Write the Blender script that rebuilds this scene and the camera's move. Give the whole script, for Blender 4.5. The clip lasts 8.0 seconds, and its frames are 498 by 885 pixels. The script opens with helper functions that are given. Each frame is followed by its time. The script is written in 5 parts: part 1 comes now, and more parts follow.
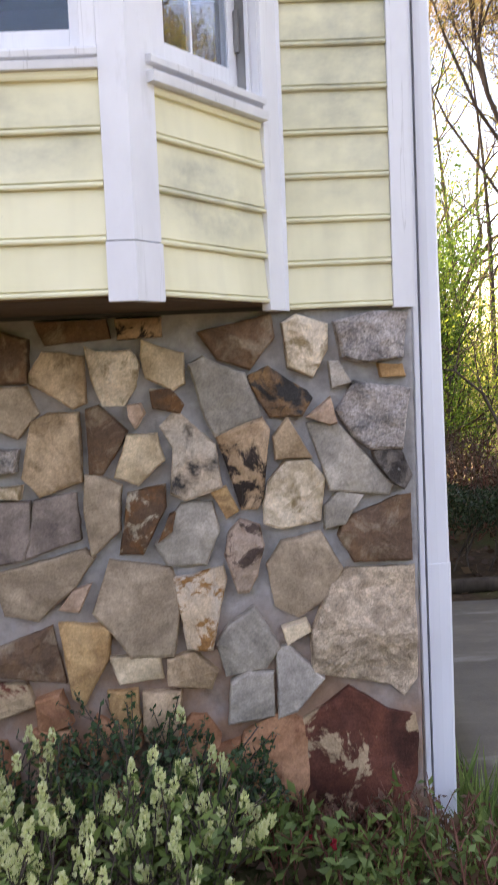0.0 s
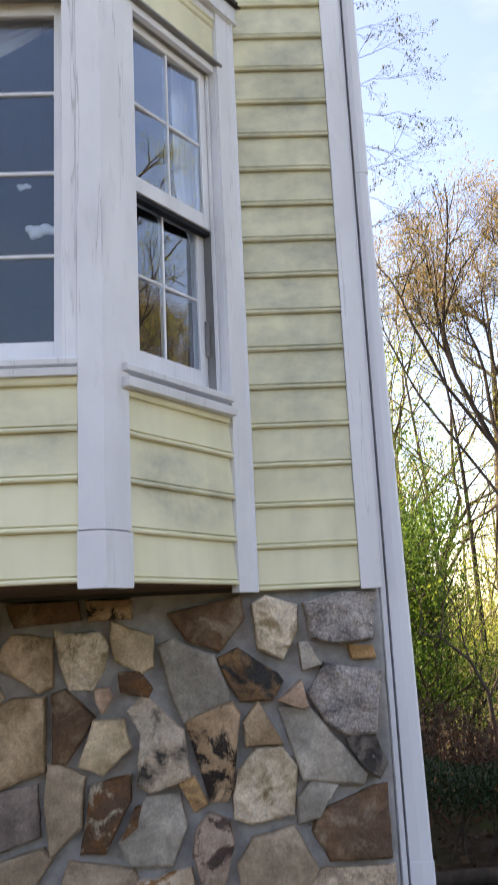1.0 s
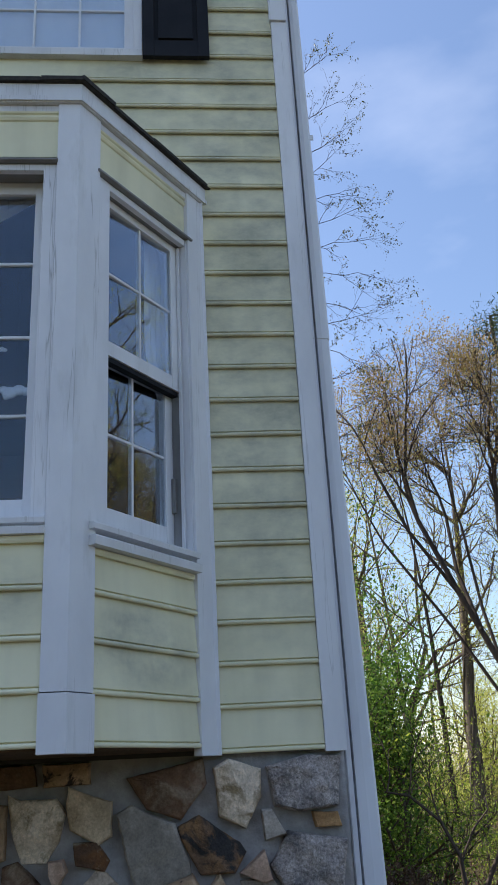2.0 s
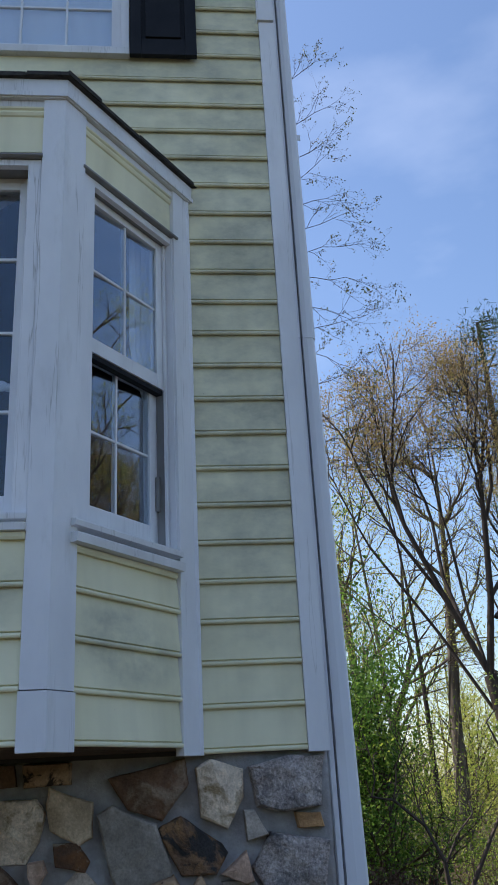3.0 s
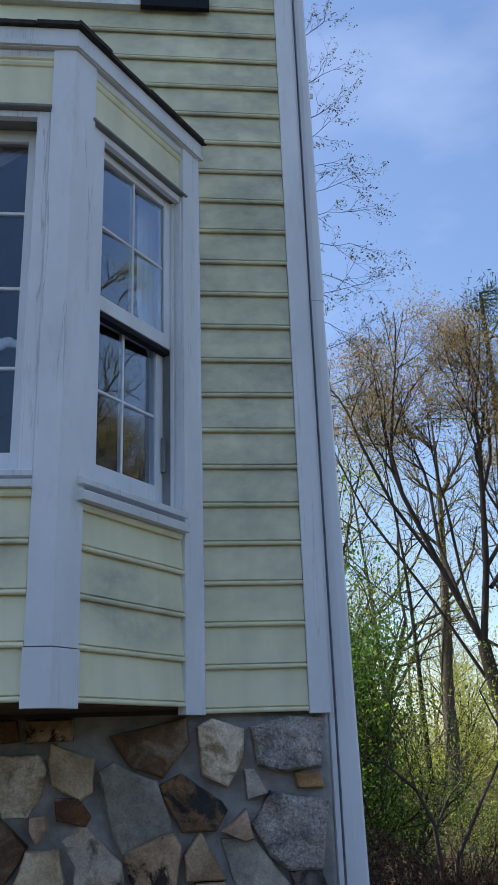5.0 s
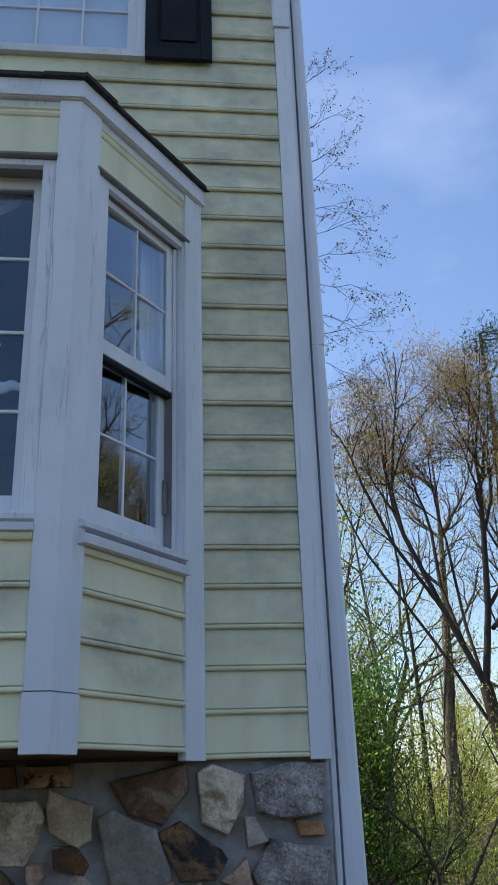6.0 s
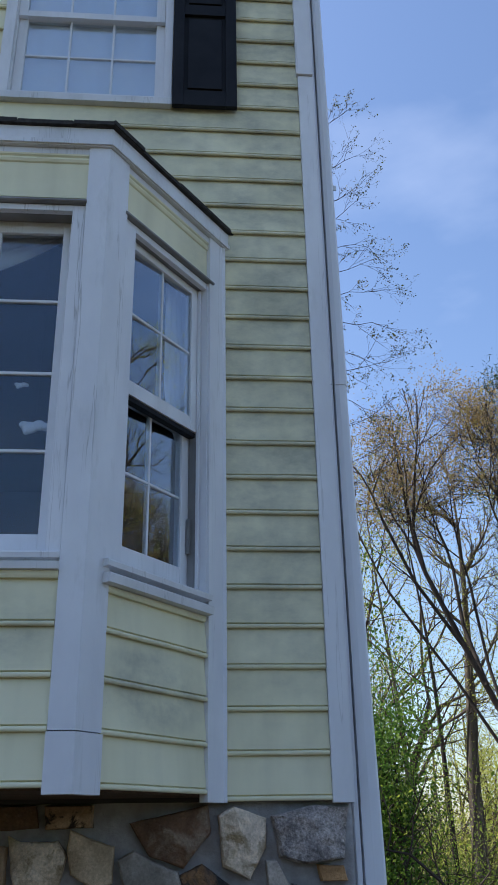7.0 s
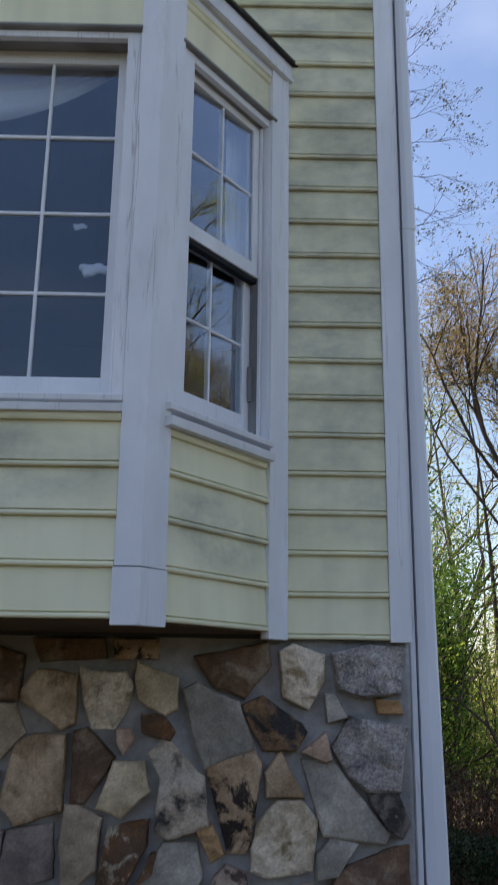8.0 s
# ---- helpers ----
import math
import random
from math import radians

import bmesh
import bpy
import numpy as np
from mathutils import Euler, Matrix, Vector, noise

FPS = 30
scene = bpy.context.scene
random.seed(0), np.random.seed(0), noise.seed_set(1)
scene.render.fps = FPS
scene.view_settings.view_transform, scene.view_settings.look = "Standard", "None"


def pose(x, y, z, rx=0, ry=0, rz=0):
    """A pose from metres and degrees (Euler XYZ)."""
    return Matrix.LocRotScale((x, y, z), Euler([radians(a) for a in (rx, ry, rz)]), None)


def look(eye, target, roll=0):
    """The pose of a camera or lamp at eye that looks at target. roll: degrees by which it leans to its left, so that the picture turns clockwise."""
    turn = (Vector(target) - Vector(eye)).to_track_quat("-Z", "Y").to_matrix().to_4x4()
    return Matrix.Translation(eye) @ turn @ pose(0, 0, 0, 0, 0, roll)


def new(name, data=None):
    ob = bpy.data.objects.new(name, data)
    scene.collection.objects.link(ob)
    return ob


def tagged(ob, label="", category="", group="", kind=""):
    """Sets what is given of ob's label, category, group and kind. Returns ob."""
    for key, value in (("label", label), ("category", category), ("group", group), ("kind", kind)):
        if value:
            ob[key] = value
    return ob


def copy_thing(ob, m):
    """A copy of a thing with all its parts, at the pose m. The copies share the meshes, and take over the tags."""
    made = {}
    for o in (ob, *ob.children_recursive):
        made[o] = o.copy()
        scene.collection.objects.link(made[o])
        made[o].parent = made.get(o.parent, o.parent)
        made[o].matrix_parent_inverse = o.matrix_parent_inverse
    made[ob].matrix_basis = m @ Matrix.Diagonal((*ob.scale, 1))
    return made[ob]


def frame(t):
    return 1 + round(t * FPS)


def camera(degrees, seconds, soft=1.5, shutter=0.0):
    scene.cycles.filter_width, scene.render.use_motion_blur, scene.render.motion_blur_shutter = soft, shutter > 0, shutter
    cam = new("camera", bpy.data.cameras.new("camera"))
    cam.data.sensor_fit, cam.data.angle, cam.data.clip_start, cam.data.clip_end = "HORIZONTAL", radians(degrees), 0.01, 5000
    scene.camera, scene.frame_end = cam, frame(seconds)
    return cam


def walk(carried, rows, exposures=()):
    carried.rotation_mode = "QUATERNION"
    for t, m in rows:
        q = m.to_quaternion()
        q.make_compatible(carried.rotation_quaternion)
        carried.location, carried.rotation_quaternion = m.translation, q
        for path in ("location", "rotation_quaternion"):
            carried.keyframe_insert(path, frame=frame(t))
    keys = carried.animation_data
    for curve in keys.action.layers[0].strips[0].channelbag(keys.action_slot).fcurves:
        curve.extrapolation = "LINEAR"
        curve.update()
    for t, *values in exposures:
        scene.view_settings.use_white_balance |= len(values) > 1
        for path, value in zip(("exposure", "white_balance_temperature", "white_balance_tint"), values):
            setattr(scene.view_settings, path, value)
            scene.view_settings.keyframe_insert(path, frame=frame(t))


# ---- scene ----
cam = camera(31.3, 8.0, 1.1, 0.25)
PATH = [
    (0, (-0.578, -3.232, 1.571), (-0.553, -1.238, 1.408), -2.4),
    (0.5, (-0.522, -3.248, 1.607), (-0.458, -1.251, 1.706), -4.0),
    (1, (-0.511, -3.299, 1.64), (-0.435, -1.344, 2.054), -2.7),
    (1.5, (-0.508, -3.348, 1.667), (-0.389, -1.444, 2.269), -2.6),
    (1.7, (-0.516, -3.374, 1.681), (-0.367, -1.496, 2.354), -2.9),
    (2.8, (-0.504, -3.348, 1.656), (-0.323, -1.5, 2.399), -3.1),
    (3, (-0.502, -3.347, 1.657), (-0.309, -1.494, 2.383), -3.0),
    (3.5, (-0.515, -3.351, 1.651), (-0.307, -1.482, 2.332), -2.4),
    (4, (-0.533, -3.332, 1.649), (-0.337, -1.45, 2.297), -1.7),
    (5.5, (-0.532, -3.318, 1.652), (-0.335, -1.445, 2.327), -1.9),
    (6, (-0.536, -3.337, 1.66), (-0.341, -1.488, 2.397), -1.7),
    (6.5, (-0.544, -3.361, 1.664), (-0.36, -1.537, 2.465), -1.4),
    (7, (-0.549, -3.369, 1.666), (-0.401, -1.547, 2.477), -0.9),
    (7.5, (-0.551, -3.334, 1.659), (-0.452, -1.465, 2.364), -0.5),
    (8, (-0.561, -3.303, 1.62), (-0.538, -1.373, 2.145), 0.8),
]
walk(cam, [(t, look(eye, target, roll)) for t, eye, target, roll in PATH],
     [(0, 2.27, 8700, 28), (0.5, 1.95, 8500, 25), (1, 1.62, 8100, 22), (1.5, 1.10, 7400, 15), (1.8, 0.78, 6700, 14), (3, 0.52, 6150, 14), (7, 0.50, 6050, 14), (7.6, 0.47, 6200, 14), (8, 0.68, 6800, 18)])

# ---- light ----
SUN_AZ, SUN_EL = radians(-66), radians(50)
world = bpy.data.worlds.new("sky")
scene.world = world
world.use_nodes = True
wn, wl = world.node_tree.nodes, world.node_tree.links
wbg = wn["Background"]
sky = wn.new("ShaderNodeTexSky")
sky.sky_type, sky.sun_disc = "NISHITA", False
sky.sun_elevation, sky.sun_rotation = SUN_EL, SUN_AZ
sky.air_density, sky.dust_density, sky.ozone_density = 1.1, 0.9, 2.6
wtc, wmp, wns, wrp, wmx = (wn.new("ShaderNode" + k) for k in ("TexCoord", "Mapping", "TexNoise", "ValToRGB", "MixRGB"))
wmp.inputs["Scale"].default_value = (1.4, 1.4, 3.2)
wmp.inputs["Rotation"].default_value = (0.3, 0.5, 0.2)
wns.inputs["Scale"].default_value, wns.inputs["Detail"].default_value, wns.inputs["Roughness"].default_value = 1.9, 6.0, 0.5
wrp.color_ramp.elements[0].position, wrp.color_ramp.elements[1].position = 0.50, 0.95
wrp.color_ramp.elements[1].color = (0.30, 0.30, 0.30, 1)
wmx.inputs[2].default_value = (8.5, 8.9, 9.6, 1)
wl.new(wtc.outputs["Generated"], wmp.inputs["Vector"])
wl.new(wmp.outputs["Vector"], wns.inputs["Vector"])
wl.new(wns.outputs["Fac"], wrp.inputs["Fac"])
wl.new(wrp.outputs["Color"], wmx.inputs[0])
wl.new(sky.outputs["Color"], wmx.inputs[1])
wl.new(wmx.outputs["Color"], wbg.inputs["Color"])
wbg.inputs["Strength"].default_value = 0.14
sun = new("sun", bpy.data.lights.new("sun", "SUN"))
sun.data.energy, sun.data.angle, sun.data.color = 5.0, radians(0.53), (1.0, 0.94, 0.84)
sun_to = Vector((math.sin(SUN_AZ) * math.cos(SUN_EL), math.cos(SUN_AZ) * math.cos(SUN_EL), math.sin(SUN_EL)))
sun.matrix_world = look(sun_to * 60, (0, 0, 0))


# ---- materials ----
class Nodes:
    """A short hand for node materials."""

    def __init__(self, name, rough=0.7, metal=0.0, spec=0.3):
        self.m = bpy.data.materials.new(name)
        self.m.use_nodes = True
        self.t = self.m.node_tree
        self.b = self.t.nodes["Principled BSDF"]
        self.b.inputs["Roughness"].default_value = rough
        self.b.inputs["Metallic"].default_value = metal
        self.b.inputs["Specular IOR Level"].default_value = spec
        self.pos = self.t.nodes.new("ShaderNodeNewGeometry")

    def link(self, a, b):
        self.t.links.new(a, b)

    def noise(self, scale, detail=5, rough=0.55, stretch=(1, 1, 1), shift=0.0, own=False, warp=0.0):
        mp = self.t.nodes.new("ShaderNodeMapping")
        mp.inputs["Scale"].default_value = stretch
        mp.inputs["Location"].default_value = (shift, shift * 0.7, -shift)
        src = self.pos.outputs["Position"]
        if own:
            info = self.t.nodes.new("ShaderNodeObjectInfo")
            add = self.t.nodes.new("ShaderNodeVectorMath")
            mul = self.t.nodes.new("ShaderNodeMath")
            mul.operation = "MULTIPLY"
            mul.inputs[1].default_value = 37.0
            self.link(info.outputs["Random"], mul.inputs[0])
            self.link(src, add.inputs[0])
            self.link(mul.outputs[0], add.inputs[1])
            src = add.outputs[0]
        self.link(src, mp.inputs["Vector"])
        n = self.t.nodes.new("ShaderNodeTexNoise")
        n.inputs["Scale"].default_value, n.inputs["Detail"].default_value, n.inputs["Roughness"].default_value = scale, detail, rough
        n.inputs["Distortion"].default_value = warp
        self.link(mp.outputs["Vector"], n.inputs["Vector"])
        return n.outputs["Fac"]

    def patch(self, centre, radii):
        """One inside an egg-shaped region, falling to nothing at its rim."""
        mp = self.t.nodes.new("ShaderNodeMapping")
        mp.vector_type = "TEXTURE"
        mp.inputs["Location"].default_value, mp.inputs["Scale"].default_value = centre, radii
        g = self.t.nodes.new("ShaderNodeTexGradient")
        g.gradient_type = "SPHERICAL"
        self.link(self.pos.outputs["Position"], mp.inputs["Vector"])
        self.link(mp.outputs["Vector"], g.inputs["Vector"])
        return self.ramp(g.outputs["Fac"], (0.0, grey(0)), (0.45, grey(1)))

    def ramp(self, fac, *stops):
        r = self.t.nodes.new("ShaderNodeValToRGB")
        e = r.color_ramp.elements
        while len(e) < len(stops):
            e.new(0.5)
        for k, (p, c) in enumerate(stops):
            e[k].position = p
            e[k].color = (*c, 1) if len(c) == 3 else c
        self.link(fac, r.inputs["Fac"])
        return r.outputs["Color"]

    def mix(self, fac, a, b, kind="MIX"):
        x = self.t.nodes.new("ShaderNodeMixRGB")
        x.blend_type = kind
        for k, v in ((0, fac), (1, a), (2, b)):
            if isinstance(v, (int, float)):
                x.inputs[k].default_value = v
            elif isinstance(v, tuple):
                x.inputs[k].default_value = (*v, 1)
            else:
                self.link(v, x.inputs[k])
        return x.outputs["Color"]

    def mul(self, a, b):
        x = self.t.nodes.new("ShaderNodeMath")
        x.operation = "MULTIPLY"
        for k, v in ((0, a), (1, b)):
            if isinstance(v, (int, float)):
                x.inputs[k].default_value = v
            else:
                self.link(v, x.inputs[k])
        return x.outputs[0]

    def bump(self, height, strength=0.3, dist=0.004):
        b = self.t.nodes.new("ShaderNodeBump")
        b.inputs["Strength"].default_value, b.inputs["Distance"].default_value = strength, dist
        self.link(height, b.inputs["Height"])
        old = self.b.inputs["Normal"].links
        if old:
            self.link(old[0].from_socket, b.inputs["Normal"])
        self.link(b.outputs["Normal"], self.b.inputs["Normal"])

    def done(self, colour):
        self.link(colour, self.b.inputs["Base Color"])
        return self.m


def grey(v):
    return (v, v, v)


def paint_siding():
    n = Nodes("yellow_siding_paint", 0.55, 0, 0.3)
    tone = n.ramp(n.noise(3.0, 4, 0.6, own=True), (0.3, (0.76, 0.71, 0.465)), (0.7, (0.83, 0.785, 0.55)))
    dirt = n.ramp(n.noise(4.5, 6, 0.62, (0.8, 0.8, 1.3)), (0.28, grey(0)), (0.62, grey(1)))
    speck = n.ramp(n.noise(17, 5, 0.7, (0.8, 1, 1.2)), (0.3, grey(0.5)), (0.75, grey(1)))
    mildew = n.mix(1.0, n.patch((-0.15, 0.0, 3.55), (0.55, 0.5, 1.75)), n.patch((-0.60, -0.36, 2.12), (0.32, 0.35, 0.17)), "SCREEN")
    mildew = n.mix(1.0, mildew, n.patch((-1.5, -0.62, 2.25), (0.7, 0.2, 0.22)), "SCREEN")
    mildew = n.mix(1.0, mildew, n.patch((-0.3, 0.0, 5.6), (1.2, 0.5, 1.4)), "SCREEN")
    c = n.mix(n.mul(n.mul(dirt, speck), n.mul(n.mix(1.0, mildew, grey(0.06), "ADD"), 0.74)), tone, (0.27, 0.275, 0.225))
    streak = n.ramp(n.noise(9, 3, 0.5, (1, 1, 0.12)), (0.45, grey(1)), (0.8, grey(0.86)))
    c = n.mix(1.0, c, streak, "MULTIPLY")
    c = n.mix(n.ramp(n.noise(70, 4, 0.7, shift=8.0), (0.70, grey(0)), (0.76, grey(0.6))), c, (0.20, 0.19, 0.14))
    n.bump(n.noise(60, 3, 0.6, (0.25, 1, 1)), 0.12, 0.002)
    n.bump(n.noise(5, 3, 0.5, (0.4, 1, 1)), 0.25, 0.004)
    return n.done(c)


def paint_trim(name, wear, low=(0.66, 0.66, 0.68), high=(0.78, 0.78, 0.795)):
    n = Nodes(name, 0.5, 0, 0.35)
    tone = n.ramp(n.noise(4, 5, 0.6, (1, 1, 0.5)), (0.3, low), (0.7, high))
    stain = n.ramp(n.noise(7, 6, 0.65, (1, 1, 0.25), 3.0), (0.55, grey(0)), (0.8, grey(1)))
    c = n.mix(n.mul(stain, 0.30 + 0.45 * wear), tone, (0.42, 0.41, 0.38))
    crack = n.ramp(n.noise(22, 4, 0.55, (1, 1, 0.035), 9.0), (0.565, grey(0)), (0.578, grey(1)), (0.592, grey(0)))
    keep = n.ramp(n.noise(2.2, 2, 0.5, (1, 1, 0.6), 5.0), (0.38, grey(0)), (0.46, grey(1)))
    c = n.mix(n.mul(n.mul(crack, keep), wear), c, (0.33, 0.32, 0.31))
    n.bump(n.noise(40, 4, 0.6, (1, 1, 0.08)), 0.2, 0.002)
    n.bump(n.mul(crack, keep), -0.4 * wear, 0.002)
    n.bump(n.noise(12, 4, 0.6, (1, 1, 0.3), 2.0), 0.15 + 0.3 * wear, 0.006)
    return n.done(c)


def stone_mat(name, a, b, c=None, scale=7.0, edge=(0.42, 0.58), spots=(0.53, 0.62), rough=0.85, relief=0.5, grain=0.2):
    """Two mingled tones, patches of a third, fine grain."""
    n = Nodes(name, rough, 0, 0.25)
    warm = (1.20, 1.04, 0.92)
    a, b = tuple(v * 0.86 * w for v, w in zip(a, warm)), tuple(v * 1.12 * w for v, w in zip(b, warm))
    col = n.ramp(n.noise(scale, 6, 0.6, own=True, warp=0.6), (edge[0], a), (edge[1], b))
    if c:
        col = n.mix(n.ramp(n.noise(scale * 1.5, 7, 0.66, own=True, shift=4.0, warp=0.5), (spots[0], grey(0)), (spots[1], grey(1))), col, c)
    fine = n.ramp(n.noise(110, 4, 0.7, own=True), (0.25, grey(1 - grain * 1.6)), (0.75, grey(1 + grain)))
    col = n.mix(1.0, col, fine, "MULTIPLY")
    mid = n.ramp(n.noise(22, 5, 0.6, own=True, shift=2.0), (0.3, grey(0.76)), (0.7, grey(1.14)))
    col = n.mix(1.0, col, mid, "MULTIPLY")
    n.bump(n.noise(14, 6, 0.6, own=True), relief * 1.3, 0.030)
    n.bump(n.noise(70, 5, 0.7, own=True), relief * 0.6, 0.005)
    return n.done(col)


def plain(name, a, b, scale=8, rough=0.7, bump=0.2, metal=0.0, stretch=(1, 1, 1), spec=0.3, fine=60):
    n = Nodes(name, rough, metal, spec)
    c = n.ramp(n.noise(scale, 5, 0.6, stretch), (0.3, a), (0.7, b))
    if bump:
        n.bump(n.noise(fine, 4, 0.6, stretch), bump, 0.004)
    return n.done(c)


def leaf_mat(name, tones, glow=0.5, rough=0.5):
    """Thin leaves that let light through; the tone changes from leaf to leaf."""
    n = Nodes(name, rough, 0, 0.3)
    k = len(tones) - 1
    c = n.ramp(n.pos.outputs["Random Per Island"], *[(i / k, t) for i, t in enumerate(tones)])
    n.done(c)
    tr = n.t.nodes.new("ShaderNodeBsdfTranslucent")
    ms = n.t.nodes.new("ShaderNodeMixShader")
    n.link(c, tr.inputs["Color"])
    ms.inputs[0].default_value = glow
    out = n.t.nodes["Material Output"]
    n.link(n.b.outputs[0], ms.inputs[1])
    n.link(tr.outputs[0], ms.inputs[2])
    n.link(ms.outputs[0], out.inputs["Surface"])
    return n.m


def glass_mat():
    m = bpy.data.materials.new("window_glass")
    m.use_nodes = True
    t = m.node_tree
    t.nodes.remove(t.nodes["Principled BSDF"])
    fr, tp, gl, ms, ns, bp = (t.nodes.new("ShaderNode" + k) for k in ("LayerWeight", "BsdfTransparent", "BsdfGlossy", "MixShader", "TexNoise", "Bump"))
    fr.inputs["Blend"].default_value = 0.5
    pw, sc = t.nodes.new("ShaderNodeMath"), t.nodes.new("ShaderNodeMath")
    pw.operation, sc.operation = "POWER", "MULTIPLY_ADD"
    pw.inputs[1].default_value, sc.inputs[1].default_value, sc.inputs[2].default_value = 2.0, 0.94, 0.045
    t.links.new(fr.outputs["Facing"], pw.inputs[0])
    t.links.new(pw.outputs[0], sc.inputs[0])
    tp.inputs["Color"].default_value = (0.88, 0.91, 0.94, 1)
    gl.inputs["Roughness"].default_value = 0.004
    gl.inputs["Color"].default_value = (0.86, 0.93, 1, 1)
    pos = t.nodes.new("ShaderNodeNewGeometry")
    t.links.new(pos.outputs["Position"], ns.inputs["Vector"])
    ns.inputs["Scale"].default_value = 2.2
    bp.inputs["Strength"].default_value, bp.inputs["Distance"].default_value = 0.05, 0.02
    t.links.new(ns.outputs["Fac"], bp.inputs["Height"])
    t.links.new(bp.outputs["Normal"], gl.inputs["Normal"])
    t.links.new(sc.outputs[0], ms.inputs[0])
    t.links.new(tp.outputs[0], ms.inputs[1])
    t.links.new(gl.outputs[0], ms.inputs[2])
    t.links.new(ms.outputs[0], t.nodes["Material Output"].inputs["Surface"])
    return m


SIDING = paint_siding()
TRIM = paint_trim("white_trim_paint", 0.35)
WORN = paint_trim("worn_white_trim_paint", 0.7)
# grey of the weathered caps; on jambs and tracks it also paints shade
CAP = paint_trim("weathered_and_shade_grey", 0.0, (0.13, 0.125, 0.12), (0.30, 0.295, 0.29))
SILL = paint_trim("weathered_sill_paint", 0.5, (0.60, 0.60, 0.61), (0.76, 0.76, 0.77))
SASH = paint_trim("white_sash_paint", 0.15)
SPOUT = plain("white_enamelled_metal", (0.70, 0.71, 0.75), (0.76, 0.77, 0.80), 5, 0.4, 0.06, 0, (1, 1, 0.3), 0.4)
GLASS = glass_mat()
SHINGLE = plain("dark_roof_shingle", (0.025, 0.024, 0.023), (0.06, 0.055, 0.05), 40, 0.95, 0.8)
SHUTTER = plain("black_shutter_paint", (0.010, 0.011, 0.014), (0.018, 0.019, 0.022), 9, 0.62, 0.08, 0.0, (1, 1, 1), 0.15)
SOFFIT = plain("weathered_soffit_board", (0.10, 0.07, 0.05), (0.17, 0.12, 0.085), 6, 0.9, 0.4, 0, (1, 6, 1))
# plaster nearly black: the dimness of the rooms is put into its colour
DIMPLASTER = plain("room_plaster_darkened", (0.05, 0.048, 0.046), (0.07, 0.067, 0.064), 3, 0.9, 0.05)
BOARDS = plain("room_floor_board", (0.12, 0.07, 0.04), (0.2, 0.12, 0.07), 5, 0.6, 0.1, 0, (1, 8, 1))
DARK = plain("dark_gap", (0.012, 0.012, 0.012), (0.02, 0.02, 0.02), 10, 0.9, 0)
CLOTH = leaf_mat("white_curtain_cloth", [(0.92, 0.92, 0.92), (0.90, 0.90, 0.91)], 0.05, 0.9)
CERAMIC = plain("white_ornament", (0.75, 0.76, 0.77), (0.82, 0.82, 0.82), 14, 0.35, 0.1)
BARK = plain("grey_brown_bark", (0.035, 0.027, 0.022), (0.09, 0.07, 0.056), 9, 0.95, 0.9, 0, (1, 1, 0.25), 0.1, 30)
# lighter copy of the bark, with sunlight put into the colour
LITBARK = plain("bark_lightened_as_sunlit", (0.085, 0.066, 0.05), (0.17, 0.14, 0.108), 9, 0.95, 0.9, 0, (1, 1, 0.25), 0.1, 30)
TWIG = plain("dark_twig", (0.06, 0.045, 0.035), (0.10, 0.075, 0.06), 12, 0.9, 0.3)
REDTWIG = plain("reddish_stem", (0.14, 0.05, 0.035), (0.22, 0.09, 0.06), 12, 0.8, 0.3)


def mortar_mat():
    n = Nodes("grey_mortar", 0.93, 0, 0.15)
    c = n.ramp(n.noise(5, 6, 0.62), (0.3, (0.285, 0.272, 0.265)), (0.7, (0.415, 0.40, 0.39)))
    c = n.mix(n.ramp(n.noise(2.1, 4, 0.6, shift=6.0), (0.48, grey(0)), (0.68, grey(0.5))), c, (0.34, 0.27, 0.21))
    c = n.mix(n.mul(n.patch((-0.9, 0.0, -0.15), (2.6, 1.0, 1.0)), n.ramp(n.noise(6, 5, 0.6, shift=2.0), (0.3, grey(0.35)), (0.6, grey(0.9)))), c, (0.34, 0.19, 0.115))
    c = n.mix(1.0, c, n.ramp(n.noise(24, 5, 0.65, shift=3.0), (0.3, grey(0.80)), (0.7, grey(1.12))), "MULTIPLY")
    n.bump(n.noise(16, 5, 0.6), 0.7, 0.014)
    n.bump(n.noise(120, 4, 0.7), 0.45, 0.003)
    return n.done(c)


def ground_mat():
    n = Nodes("leaf_litter_soil", 0.95, 0, 0.1)
    c = n.ramp(n.noise(9, 7, 0.7), (0.3, (0.03, 0.02, 0.014)), (0.55, (0.075, 0.048, 0.03)), (0.75, (0.14, 0.09, 0.055)))
    c = n.mix(n.ramp(n.noise(0.5, 4, 0.6), (0.45, grey(0)), (0.62, grey(0.7))), c, (0.075, 0.10, 0.03))
    n.bump(n.noise(28, 6, 0.7), 0.8, 0.03)
    return n.done(c)


def asphalt_mat():
    n = Nodes("old_asphalt_painted_dapple", 0.72, 0, 0.35)
    c = n.ramp(n.noise(1.6, 5, 0.6, (0.5, 1.3, 1)), (0.3, (0.08, 0.066, 0.05)), (0.7, (0.155, 0.13, 0.10)))
    # pale streaks painted in as dappled light on the drive
    c = n.mix(n.ramp(n.noise(2.2, 6, 0.7, (0.35, 2.2, 1), 3.0), (0.54, grey(0)), (0.68, grey(0.75))), c, (0.27, 0.25, 0.22))
    c = n.mix(n.ramp(n.noise(160, 3, 0.7), (0.55, grey(0)), (0.8, grey(0.5))), c, (0.24, 0.23, 0.22))
    n.bump(n.noise(140, 4, 0.7), 0.6, 0.005)
    return n.done(c)


